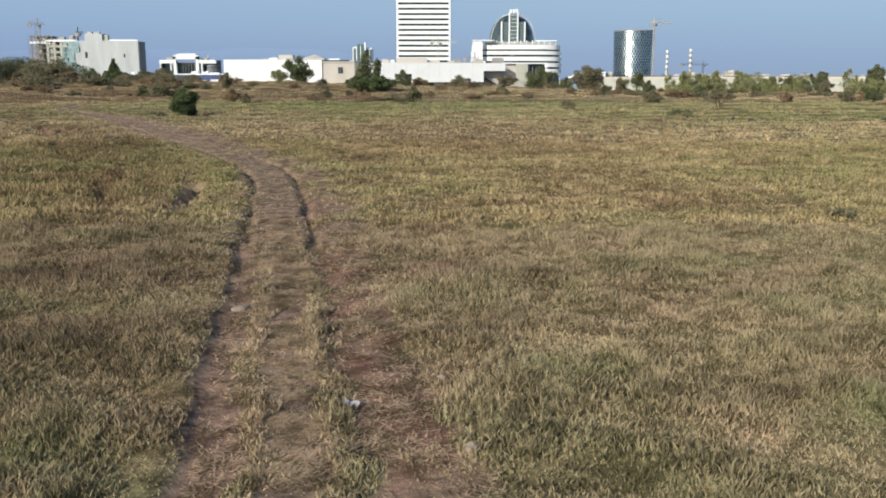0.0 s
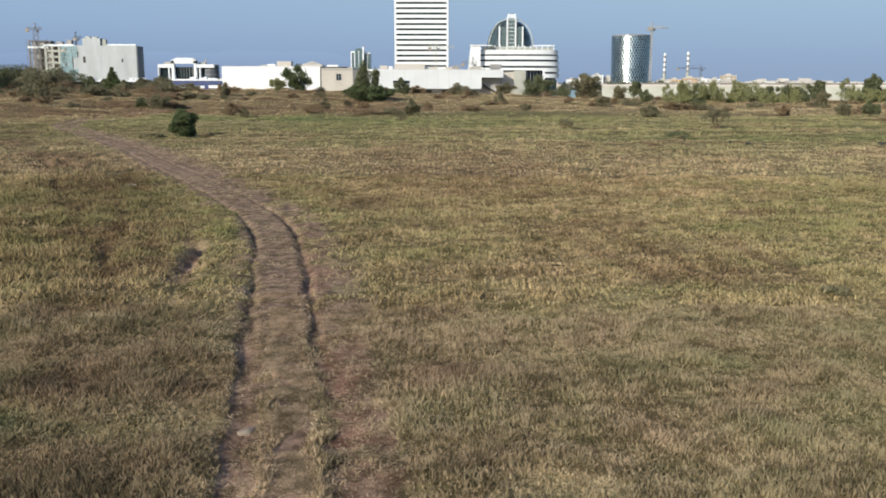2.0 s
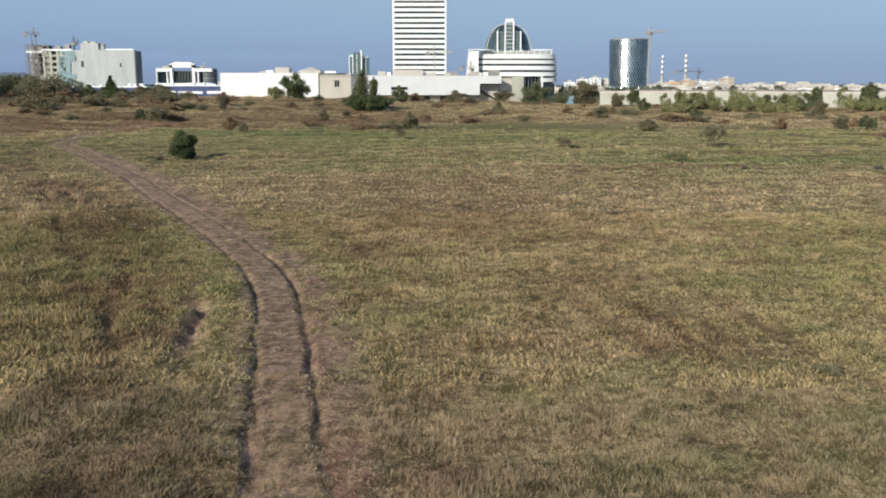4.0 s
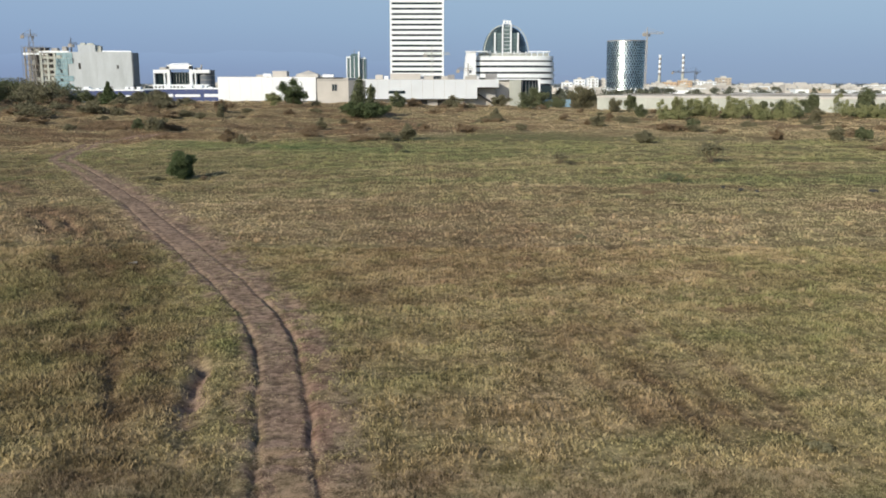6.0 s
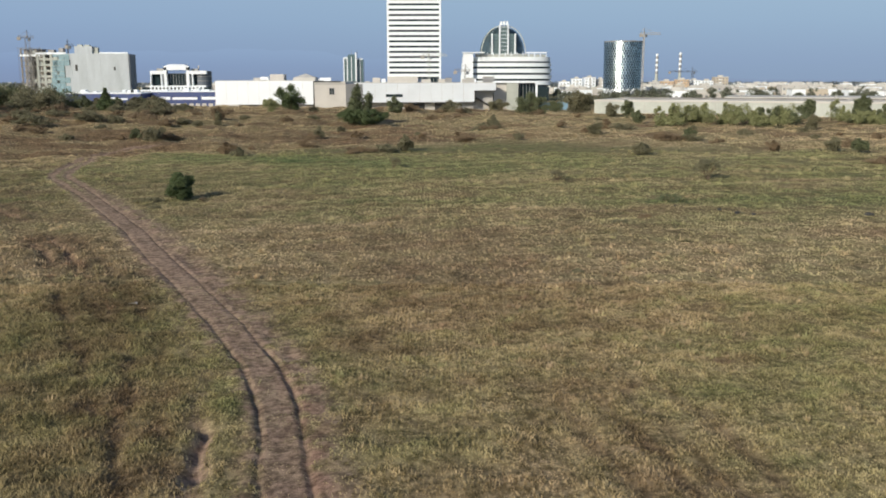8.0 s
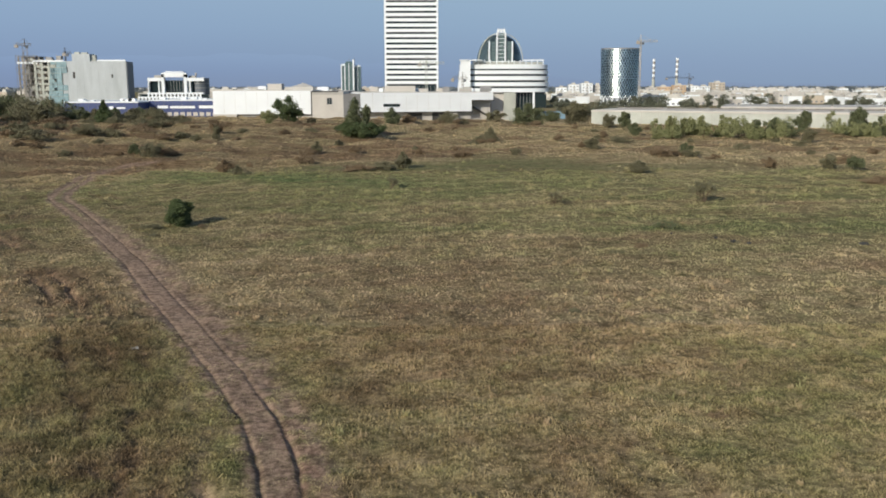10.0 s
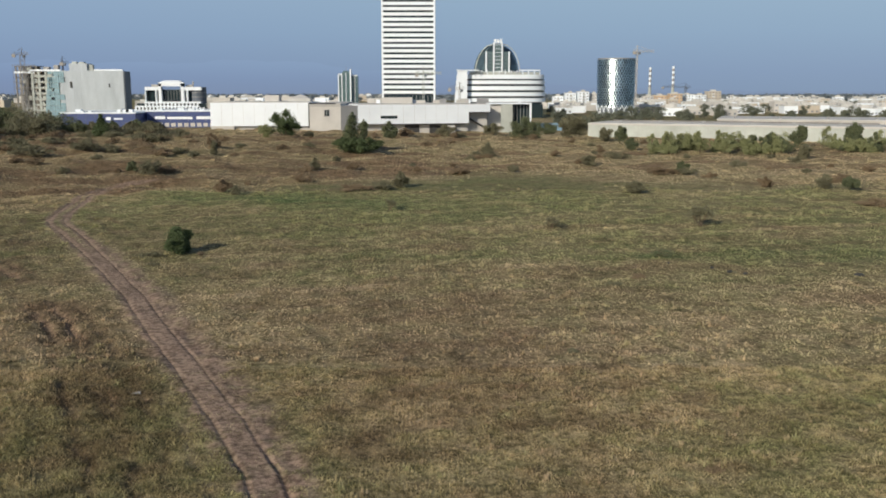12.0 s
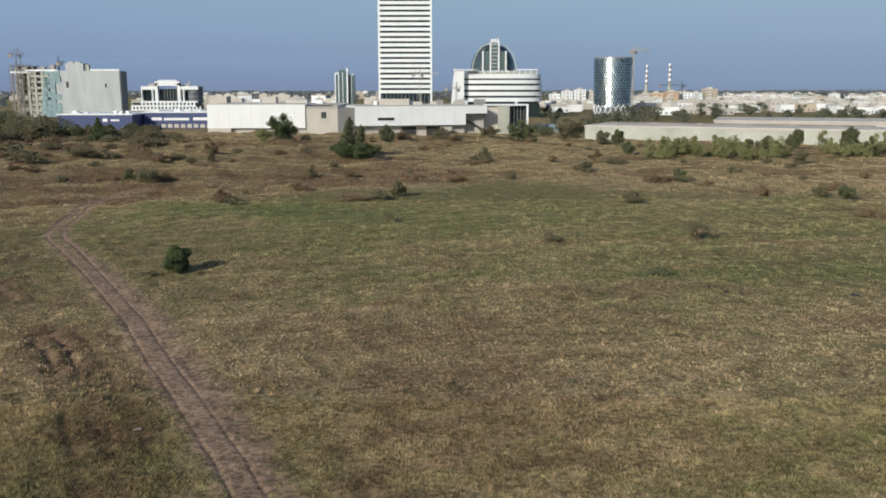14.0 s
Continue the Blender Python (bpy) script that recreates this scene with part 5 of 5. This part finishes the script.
# trees and shrubs at the edge of the field: kind, x, y, height, width, foliage, style
EDGE = "trees and shrubs at the edge of the field"
for k, (x, y, h, w, fo, st, label) in enumerate((
        (-19.3, 234.5, 10.4, 6.6, LEAF, "bushy", "tall dark ragged tree rising from a clump of bushes"),
        (-21.6, 232.0, 4.2, 5.6, PINE, "round", "dense dark rounded bush under a tall tree"),
        (-15.0, 231.0, 4.2, 5.4, PINE, "round", "dense dark rounded bush under a tall tree"),
        (-18.4, 229.5, 4.4, 6.4, PINE, "round", "dense dark rounded bush under a tall tree"),
        (-43.4, 277.0, 8.2, 7.6, PINE, "bushy", "dark round tree at the field's edge"),
        (-47.5, 268.0, 4.2, 4.4, FRESH, "bushy", "light olive bush beside a dark tree"),
        (-12.6, 286.0, 5.6, 5.2, LEAF, "bushy", "round dark green tree in front of the hall"),
        (-7.4, 294.0, 3.4, 5.0, DRY, "bushy", "brown bush in front of the hall"),
        (5.2, 301.6, 4.4, 7.0, OLIVE, "bushy", "low olive bush in front of the hall"),
        (21.9, 308.4, 4.6, 6.0, OLIVE, "round", "dark olive bush below the outside stair"),
        (30.8, 296.0, 7.4, 9.0, LEAF, "bushy", "wide green shrub by the glazed entrance"),
        (44.6, 346.1, 5.2, 8.0, LEAF, "bushy", "wide green shrub by the glazed entrance"),
        (47.4, 302.0, 8.0, 9.0, OLIVE, "bushy", "olive leafy tree beside the warehouse"),
        (58.3, 360.5, 6.5, 7.0, OLIVE, "bushy", "olive leafy tree beside the warehouse"),
        (15.3, 239.1, 3.4, 2.6, OLIVE, "bushy", "small dark bush in the brown weeds"),
        (-24.5, 194.3, 3.0, 2.4, OLIVE, "round", "small rounded olive bush among dry grass"),
        (-16.3, 191.9, 2.0, 2.4, DRY, "bushy", "small brown bush among dry grass"),
        (-4.9, 156.1, 3.0, 2.6, OLIVE, "bushy", "dark bush casting a shadow on the grass"),
        (-11.5, 149.3, 1.3, 5.5, DRY, "bushy", "low wide brown shrub"), (-8.0, 152.0, 1.5, 4.0, OLIVE, "bushy", "low olive shrub among dry grass"),
        (6.1, 182.4, 1.5, 3.6, DRY, "bushy", "low brown shrub among dry grass"),
        (34.5, 197.0, 2.6, 3.0, OLIVE, "bushy", "olive bush in the weeds"), (49.6, 177.7, 3.0, 2.4, LEAF, "bushy", "small dark green bush"),
        (43.2, 173.4, 1.7, 3.2, DRY, "bushy", "low brown bush among dry grass"), (66.8, 152.1, 2.6, 3.2, OLIVE, "bushy", "dark olive bush at the edge of the grass"),
        (69.6, 149.0, 2.5, 2.8, LEAF, "bushy", "dark green bush at the edge of the grass"), (63.7, 128, 1.3, 5.0, DRY, "bushy", "low brown shrub among dry grass"),
        (58.1, 155.9, 2.0, 2.2, DRY, "bushy", "small dry bush among dry grass"), (33.2, 146.1, 2.2, 3.0, OLIVE, "bushy", "ragged olive bush at the edge of the grass"),
        (55.7, 250.3, 4.0, 3.5, LEAF, "bushy", "green bush at the field's edge"), (56.5, 293.8, 5.0, 5.0, OLIVE, "bushy", "bush in front of the warehouse"), (56.6, 269.4, 5.5, 3.5, LEAF, "round", "dark bush in front of the warehouse"),
        (-59.5, 182.7, 2.2, 2.2, LEAF, "bushy", "small dark bush in the brown weeds"), (-54.5, 176.8, 3.0, 4.6, OLIVE, "bushy", "olive bush in the brown weeds"), (-52.6, 181.2, 1.6, 4.0, DRY, "bushy", "low brown bush among dry grass"),
        (-95.4, 268.2, 6.4, 6.0, PINE, "pine", "dark young pine in front of the blue store"), (-84.7, 281.1, 5.0, 8.0, OLIVE, "bushy", "olive bush in front of the blue store"),
        (-50.5, 214.7, 3.6, 1.8, OLIVE, "bushy", "tall narrow bush in the weeds"), (-52.9, 226.1, 3.4, 3.0, DRY, "bushy", "brown bush in the weeds"),
        (-33.8, 148.1, 2.2, 2.4, DRY, "bushy", "ragged brown bush at the edge of the grass"), (-31.0, 144.7, 1.6, 1.4, OLIVE, "bushy", "small dark bush at the edge of the grass"),
        (115.3, 245.7, 7.8, 4.4, LEAF, "bushy", "tall ragged dark green tree"), (108.2, 264.7, 6.6, 4.6, LEAF, "round", "dense dark round tree"), (98.8, 262.7, 5.0, 5.0, LEAF, "bushy", "dark green bush among dry grass"), (89.9, 216.9, 4.0, 3.0, OLIVE, "bushy", "olive bush by the green thicket"))):
    woody("tree" if h > 4.5 else "bush", label, "tree" if h > 4.5 else "bush", x, y, h, w, fo, 40 + k, st, int(420 + 190 * min(h, 9)), 0.1 + 0.022 * min(h, 9), EDGE)
rr = random.Random(8)
for k in range(84):
    x = rr.choice([rr.uniform(58, 93), rr.uniform(58, 93), rr.uniform(104, 140)])
    y = 236 + rr.uniform(-7, 9) + 0.1 * abs(x - 75)
    h = rr.uniform(2.6, 6.2)
    woody("sapling", "light green leafy young tree in a thicket", "tree", x, y, h, h * rr.uniform(0.55, 0.85), FRESH if rr.random() < 0.85 else LEAF, 200 + k, "poplar" if k % 3 else "bushy", 620, 0.17, "green thicket beside the warehouse")
for k in range(64):
    west = k % 3 != 0
    x = rr.uniform(-172, -112) if west else rr.uniform(-128, -90)
    y = rr.uniform(255, 330) if west else rr.uniform(285, 335)
    h = rr.uniform(5.0, 8.5) + (0.6 if x < -128 else -1.0) if west else rr.uniform(2.2, 4.4)
    woody("tree" if west else "bush", "dark olive scrub tree at the field's western edge" if west else "low olive scrub bush in front of the stores", "tree" if west else "bush", x, y, h, h * rr.uniform(0.9, 1.5), rr.choice([LEAF, OLIVE, OLIVE]), 300 + k, "bushy", 750, 0.26, "western scrub")
for k in range(54):
    y = rr.uniform(205, 300)
    x = y * rr.uniform(-0.5, -0.24)
    h = rr.uniform(1.2, 2.8)
    woody("bush", "low dark olive scrub bush among the weeds", "bush", x, y, h, h * rr.uniform(1.6, 3.0), rr.choice([OLIVE, OLIVE, DRY]), 620 + k, "bushy", 420, 0.2, "western scrub")
for k in range(70):
    y = rr.uniform(430, 660) if k < 22 else rr.uniform(480, 1000)
    x = y * rr.choice([rr.uniform(0.13, 0.3), rr.uniform(0.14, 0.52)]) if k < 22 else y * rr.uniform(0.2, 0.55)
    if 52 < x and y < 372 + 0.2 * x:
        y += 90
    h = rr.uniform(5.0, 9.0)
    woody("tree", "dark leafy tree among the far buildings", "tree", x, y, h, h * rr.uniform(0.8, 1.4), STREET, 400 + k, "round", 420, 0.4, "far street trees")
# woods and gardens before the hills, haze painted into their leaf colour
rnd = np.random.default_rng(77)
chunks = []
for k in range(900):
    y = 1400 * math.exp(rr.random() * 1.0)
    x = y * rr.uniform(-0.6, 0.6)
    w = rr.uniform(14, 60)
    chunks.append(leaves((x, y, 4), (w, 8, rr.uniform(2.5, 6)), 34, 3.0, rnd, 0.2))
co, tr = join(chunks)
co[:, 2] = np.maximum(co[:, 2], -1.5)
tagged(new("far_woods", tri_mesh("far_woods", co, tr, FARLEAF)), "belts of woods on the far plain, painted bluish for haze", "woods", kind="stuff")
# brown scattered shrubs in the weeds
for k in range(90):
    y = rr.uniform(165, 300)
    x = y * rr.uniform(-0.5, 0.5)
    h = rr.uniform(0.8, 2.1)
    woody("bush", "low dry brown bush among the weeds", "bush", x, y, h, h * rr.uniform(1.1, 2.2), rr.choice([DRY, DRY, OLIVE]), 500 + k, "bushy", 330, 0.15, "dry bushes among the weeds")

# bare shrubs and weeds in the open field
for k, (x, y, h, w, lf, cnt, label) in enumerate(((33.0, 109.5, 2.9, 3.0, OLIVE, 1100, "bare branching shrub standing in the grass"), (14.6, 108.8, 1.6, 2.2, OLIVE, 420, "thin dry weed in the grass"), (-5.8, 125.5, 1.8, 2.0, OLIVE, 420, "thin olive weed in the grass"), (22.8, 88.4, 1.2, 3.2, LEAF, 700, "low ragged weed clump"), (15.6, 75.4, 0.5, 2.6, OLIVE, 1100, "low dark weed clump"), (18.3, 78.8, 0.5, 2.4, DRY, 900, "low dark weed clump"), (8.75, 55.2, 0.35, 1.2, OLIVE, 700, "small dark weed tuft"), (12.1, 37.0, 0.3, 1.6, DRY, 800, "low brown weed clump"), (9.8, 22.1, 0.35, 0.8, OLIVE, 500, "small dark weed tuft"), (32.0, 62.6, 0.45, 2.6, OLIVE, 1400, "low dark weed clump"), (-26.4, 85.0, 0.4, 1.8, OLIVE, 500, "low dark weed clump"), (-23.2, 90.2, 0.5, 0.9, DRY, 200, "small dry weed beside the dark conifer bush"), (27.4, 80.9, 0.35, 1.4, OLIVE, 300, "low dark weed clump"))):
    dead_shrub(label, x, y, h, w, 700 + k, lf, cnt)


# ---- grass ----
def blades(count, xr, yr, tall, wide, tris_per, thin=1.0, seed=1, wedge=0.56, clump=0.5, wild=False):
    """Grass blades over the part of the field that lies ahead: arrays for one mesh."""
    rnd = np.random.default_rng(seed)
    y = np.sqrt(rnd.random(count) * (yr[1] ** 2 - yr[0] ** 2) + yr[0] ** 2)
    x = y * rnd.uniform(-wedge, wedge, count) + rnd.normal(0, 0.6, count)
    # blades gather in clumps
    cell = clump * 0.5
    cx, cy = np.floor(x / cell), np.floor(y / cell)
    hsh = np.modf(np.sin(cx * 127.1 + cy * 311.7) * 43758.5453)[0]
    hs2 = np.modf(np.sin(cx * 269.5 + cy * 183.3) * 43758.5453)[0]
    pull = 0.7 * rnd.random(count)
    x = x + ((cx + 0.5 + 0.5 * hsh) * cell - x) * pull
    y = y + ((cy + 0.5 + 0.5 * hs2) * cell - y) * pull
    z, mix = lie(x, y)
    keep = rnd.random(count) > mix[:, 2] * thin
    if wild:
        edge = np.interp(x, (-120, -54, -30, -12, 16, 41, 62, 100), (110, 124, 150, 167, 180, 167, 152, 142))
        keep &= y - edge + rnd.normal(0, 7, count) > 4
    mix[:, 3] *= mix[:, 2] <= 0.15
    x, y, z, mix, lump = x[keep], y[keep], z[keep], mix[keep], np.abs(hsh[keep])
    k = len(x)
    patch = np.maximum(0.5, 0.55 + 0.42 * np.clip(waves(x, y, 0.9, 18, 14), -1, 1) + 0.5 * lump)
    hgt = tall * rnd.uniform(0.45, 1.15, k) * patch * (1 - 0.55 * mix[:, 2])
    off = x - np.interp(y, TRACK[:, 1], TRACK[:, 0])
    hgt = hgt * (1 + 0.55 * smooth(-1.8, -5, off) * smooth(14, 26, y) * smooth(80, 60, y)) * (1 - 0.5 * np.exp(-((off - 0.05) / 0.22) ** 2) * smooth(24, 18, y)) * (1 - 0.45 * np.exp(-((off + 1.15) / 0.25) ** 2) * smooth(24, 18, y))
    u = rnd.uniform(0, 2 * math.pi, k)
    lean = rnd.uniform(0.15, 0.95, k) * hgt
    dx, dy = np.cos(u), np.sin(u)
    ax = rnd.uniform(0, math.pi, k)
    wx, wy = np.cos(ax) * wide * rnd.uniform(0.6, 1.3, k) / 2, np.sin(ax) * wide * rnd.uniform(0.6, 1.3, k) / 2
    o = np.stack([x, y, z - 0.015], 1)
    side = np.stack([wx, wy, np.zeros(k)], 1)
    tip = o + np.stack([dx * lean, dy * lean, hgt], 1)
    if tris_per == 1:
        co = np.stack([o - side, o + side, tip], 1).reshape(-1, 3)
        tr = np.arange(k * 3).reshape(-1, 3)
        return co, tr, np.repeat(mix, 3, 0)
    midp = o + np.stack([dx * lean * 0.35, dy * lean * 0.35, hgt * 0.62], 1)
    co = np.stack([o - side, o + side, midp + side * 0.8, midp - side * 0.8, tip], 1).reshape(-1, 3)
    b = np.arange(k)[:, None] * 5
    tr = np.concatenate([b + [0, 1, 2], b + [0, 2, 3], b + [3, 2, 4]])
    return co, tr, np.repeat(mix, 5, 0)


for name, args, label in (
        ("short_grass", (160000, None, (5.5, 13.2), 0.115, 0.016, 3, 0.93, 1, 0.56, 0.22), "short dry trodden grass blades of the field"),
        ("trodden_grass", (240000, None, (12.9, 21), 0.125, 0.03, 1, 0.93, 5, 0.56, 0.3), "short dry trodden grass blades of the field"),
        ("meadow_grass", (260000, None, (20.5, 52), 0.135, 0.052, 1, 0.95, 2, 0.56, 0.4), "short dry grass blades of the field"),
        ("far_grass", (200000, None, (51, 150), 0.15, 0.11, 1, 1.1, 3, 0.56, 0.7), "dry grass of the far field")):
    co, tr, mix = blades(*args)
    mix = mix.copy()
    mix[:, 2] = 0
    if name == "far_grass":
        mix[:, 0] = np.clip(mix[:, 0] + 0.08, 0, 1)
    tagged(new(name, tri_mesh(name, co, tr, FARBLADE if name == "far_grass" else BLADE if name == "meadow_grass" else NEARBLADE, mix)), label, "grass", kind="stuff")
co, tr, mix = blades(230000, None, (128, 345), 0.22, 0.2, 1, 0.9, 4, clump=2.0, wild=True)
mix[:, 2] = 0
tagged(new("tall_weeds", tri_mesh("tall_weeds", co, tr, FARBLADE, mix)), "rust brown and straw coloured tall weeds", "weeds", kind="stuff")


# flattened straw on and beside the track
rnd = np.random.default_rng(63)
count = 110000
sy = 5.5 + 17.0 * rnd.random(count) ** 1.25
se = np.where(rnd.random(count) < 0.72, rnd.normal(0.06, 0.16, count), rnd.uniform(-0.85, 1.9, count))
sx = np.interp(sy, TRACK_LINE[:, 1], TRACK_LINE[:, 0]) + se
sz, sm = lie(sx, sy)
keep = rnd.random(count) < 0.45 + 0.55 * waves(sx, sy, 0.6, 15, 14)
sx, sy, sz, sm = sx[keep], sy[keep], sz[keep], sm[keep]
k = len(sx)
ang, ln, wd = rnd.uniform(0, 2 * math.pi, k), rnd.uniform(0.05, 0.13, k) * (1 + 0.02 * sy), rnd.uniform(0.006, 0.011, k) * (1 + 0.03 * sy)
ux, uy = np.cos(ang), np.sin(ang)
base = np.stack([sx, sy, sz + 0.006 + 0.012 * rnd.random(k)], 1)
rise = rnd.uniform(0.0, 0.25, k) * ln
co = np.stack([base + np.stack([uy * wd, -ux * wd, 0 * wd], 1), base + np.stack([ux * ln, uy * ln, rise], 1), base - np.stack([uy * wd, -ux * wd, 0 * wd], 1)], 1).reshape(-1, 3)
mix = np.repeat(np.stack([0 * ln, rnd.uniform(0, 0.25, k), 0 * ln, 0 * ln], 1), 3, 0)
tagged(new("flattened_straw", tri_mesh("flattened_straw", co, np.arange(3 * k).reshape(-1, 3), NEARBLADE, mix)), "flattened pale dry straw strewn along the dirt track", "straw", kind="stuff")


# tussocks: taller tufts scattered through the turf
rnd = np.random.default_rng(31)
count = 17000
ty = np.sqrt(rnd.random(count) * (320.0 ** 2 - 24.0 ** 2) + 24.0 ** 2)
ty = np.where(rnd.random(count) < 0.5, 24 + (ty - 24) * 0.45, ty)
tx = ty * rnd.uniform(-0.55, 0.55, count)
tz, tm = lie(tx, ty)
keep = (tm[:, 2] < 0.25) & (waves(tx, ty, 18, 9, 14) + rnd.normal(0, 0.5, count) > -0.1) & (rnd.random(count) > 0.8 * smooth(35, 70, ty) + 0.1 * smooth(110, 150, ty))
tx, ty, tz, tm = tx[keep], ty[keep], tz[keep], tm[keep]
k, per = len(tx), 16
size = rnd.uniform(0.1, 0.24, k) + 0.0021 * ty
ang = rnd.uniform(0, 2 * math.pi, (k, per))
out = rnd.uniform(0.1, 1.0, (k, per)) * size[:, None]
bx, by = tx[:, None] + np.cos(ang) * out, ty[:, None] + np.sin(ang) * out
hgt = size[:, None] * rnd.uniform(0.5, 1.1, (k, per)) * 0.9
wd = size[:, None] * 0.16
px, py = -np.sin(ang) * wd, np.cos(ang) * wd
zz = np.repeat(tz[:, None], per, 1) - 0.02
co = np.stack([np.stack([bx - px, by - py, zz], -1), np.stack([bx + px, by + py, zz], -1), np.stack([bx + np.cos(ang) * out * 0.6, by + np.sin(ang) * out * 0.6, zz + hgt], -1)], 2).reshape(-1, 3)
tone = np.where(rnd.random(k) < 0.45, 1.0, 0.0)[:, None]
tm = tm * np.array([1, 1, 0, 0]) + tone * np.array([0.4, -0.05, 0, 0]) * (0.2 + 0.8 * smooth(90, 50, ty))[:, None] + (1 - tone) * np.array([-0.25, 0.2, 0, 0]) * smooth(90, 50, ty)[:, None]
mix = np.repeat(np.clip(tm, 0, 1), per * 3, 0)
tagged(new("tussocks", tri_mesh("tussocks", co, np.arange(len(co)).reshape(-1, 3), FARBLADE, mix)), "scattered taller grass tussocks of the field", "grass", kind="stuff")

# ---- litter and stones on the ground ----
def lump(name, label, category, x, y, sx, sy, sz, material, seed):
    rr = random.Random(seed)
    bm = bmesh.new()
    bmesh.ops.create_icosphere(bm, subdivisions=2, radius=0.5)
    for vtx in bm.verts:
        k = 1 + 0.3 * noise.noise(vtx.co * 2.3 + Vector((seed, 0, 0)))
        vtx.co = Vector((vtx.co.x * sx * k, vtx.co.y * sy * k, max(-0.25, vtx.co.z) * sz * k))
    me = bpy.data.meshes.new(name)
    bm.to_mesh(me)
    bm.free()
    me.materials.append(material)
    ob = new(name, me)
    ob.matrix_basis = pose(x, y, zed(x, y) + 0.22 * sz, 0, 0, rr.uniform(0, 360))
    return tagged(ob, label, category)


def sheet(label, x, y, w, d, material, seed):
    """A crumpled sheet that lies on the turf."""
    rr = random.Random(seed)
    v = [((i / 5 - 0.5) * w * rr.uniform(0.85, 1.1), (j / 4 - 0.5) * d * rr.uniform(0.85, 1.1), rr.uniform(0.0, 0.05)) for j in range(5) for i in range(6)]
    f = [(j * 6 + i, j * 6 + i + 1, j * 6 + i + 7, j * 6 + i + 6) for j in range(4) for i in range(5)]
    ob = new("litter_sheet", mesh_of("litter_sheet", v, f, material))
    ob.matrix_basis = pose(x, y, zed(x, y) + 0.03, 0, 0, rr.uniform(0, 360))
    md = ob.modifiers.new("thick", "SOLIDIFY")
    md.thickness = 0.006
    return tagged(ob, label, "litter", "scraps on the ground")


lump("stone", "flat pale stone lying in the track's rut", "stone", -3.05, 13.3, 0.32, 0.2, 0.1, STONE, 1)
lump("stone", "small pale stone beside the track", "stone", 0.0, 10.0, 0.16, 0.12, 0.09, STONE, 2)
lump("stone", "brownish stone in the dry grass", "stone", 0.27, 7.85, 0.17, 0.14, 0.12, STONE, 3)
sheet("crumpled pale plastic scrap on the track", -0.97, 9.15, 0.2, 0.11, PAPER, 4)
sheet("crumpled white paper scrap in the grass", -16.4, 47.9, 0.45, 0.35, PALEROOF, 5)
for k, (x, y, s) in enumerate(((37.9, 78.3, 0.9), (27.2, 80.9, 0.8), (26.0, 82.4, 0.5), (28.4, 80.2, 0.45), (22.5, 84.5, 0.4))):
    lump("earth_clod", "dark lump of earth on the grass", "clod", x, y, s, s * 0.6, 0.3 * s + 0.1, DARK, 20 + k)
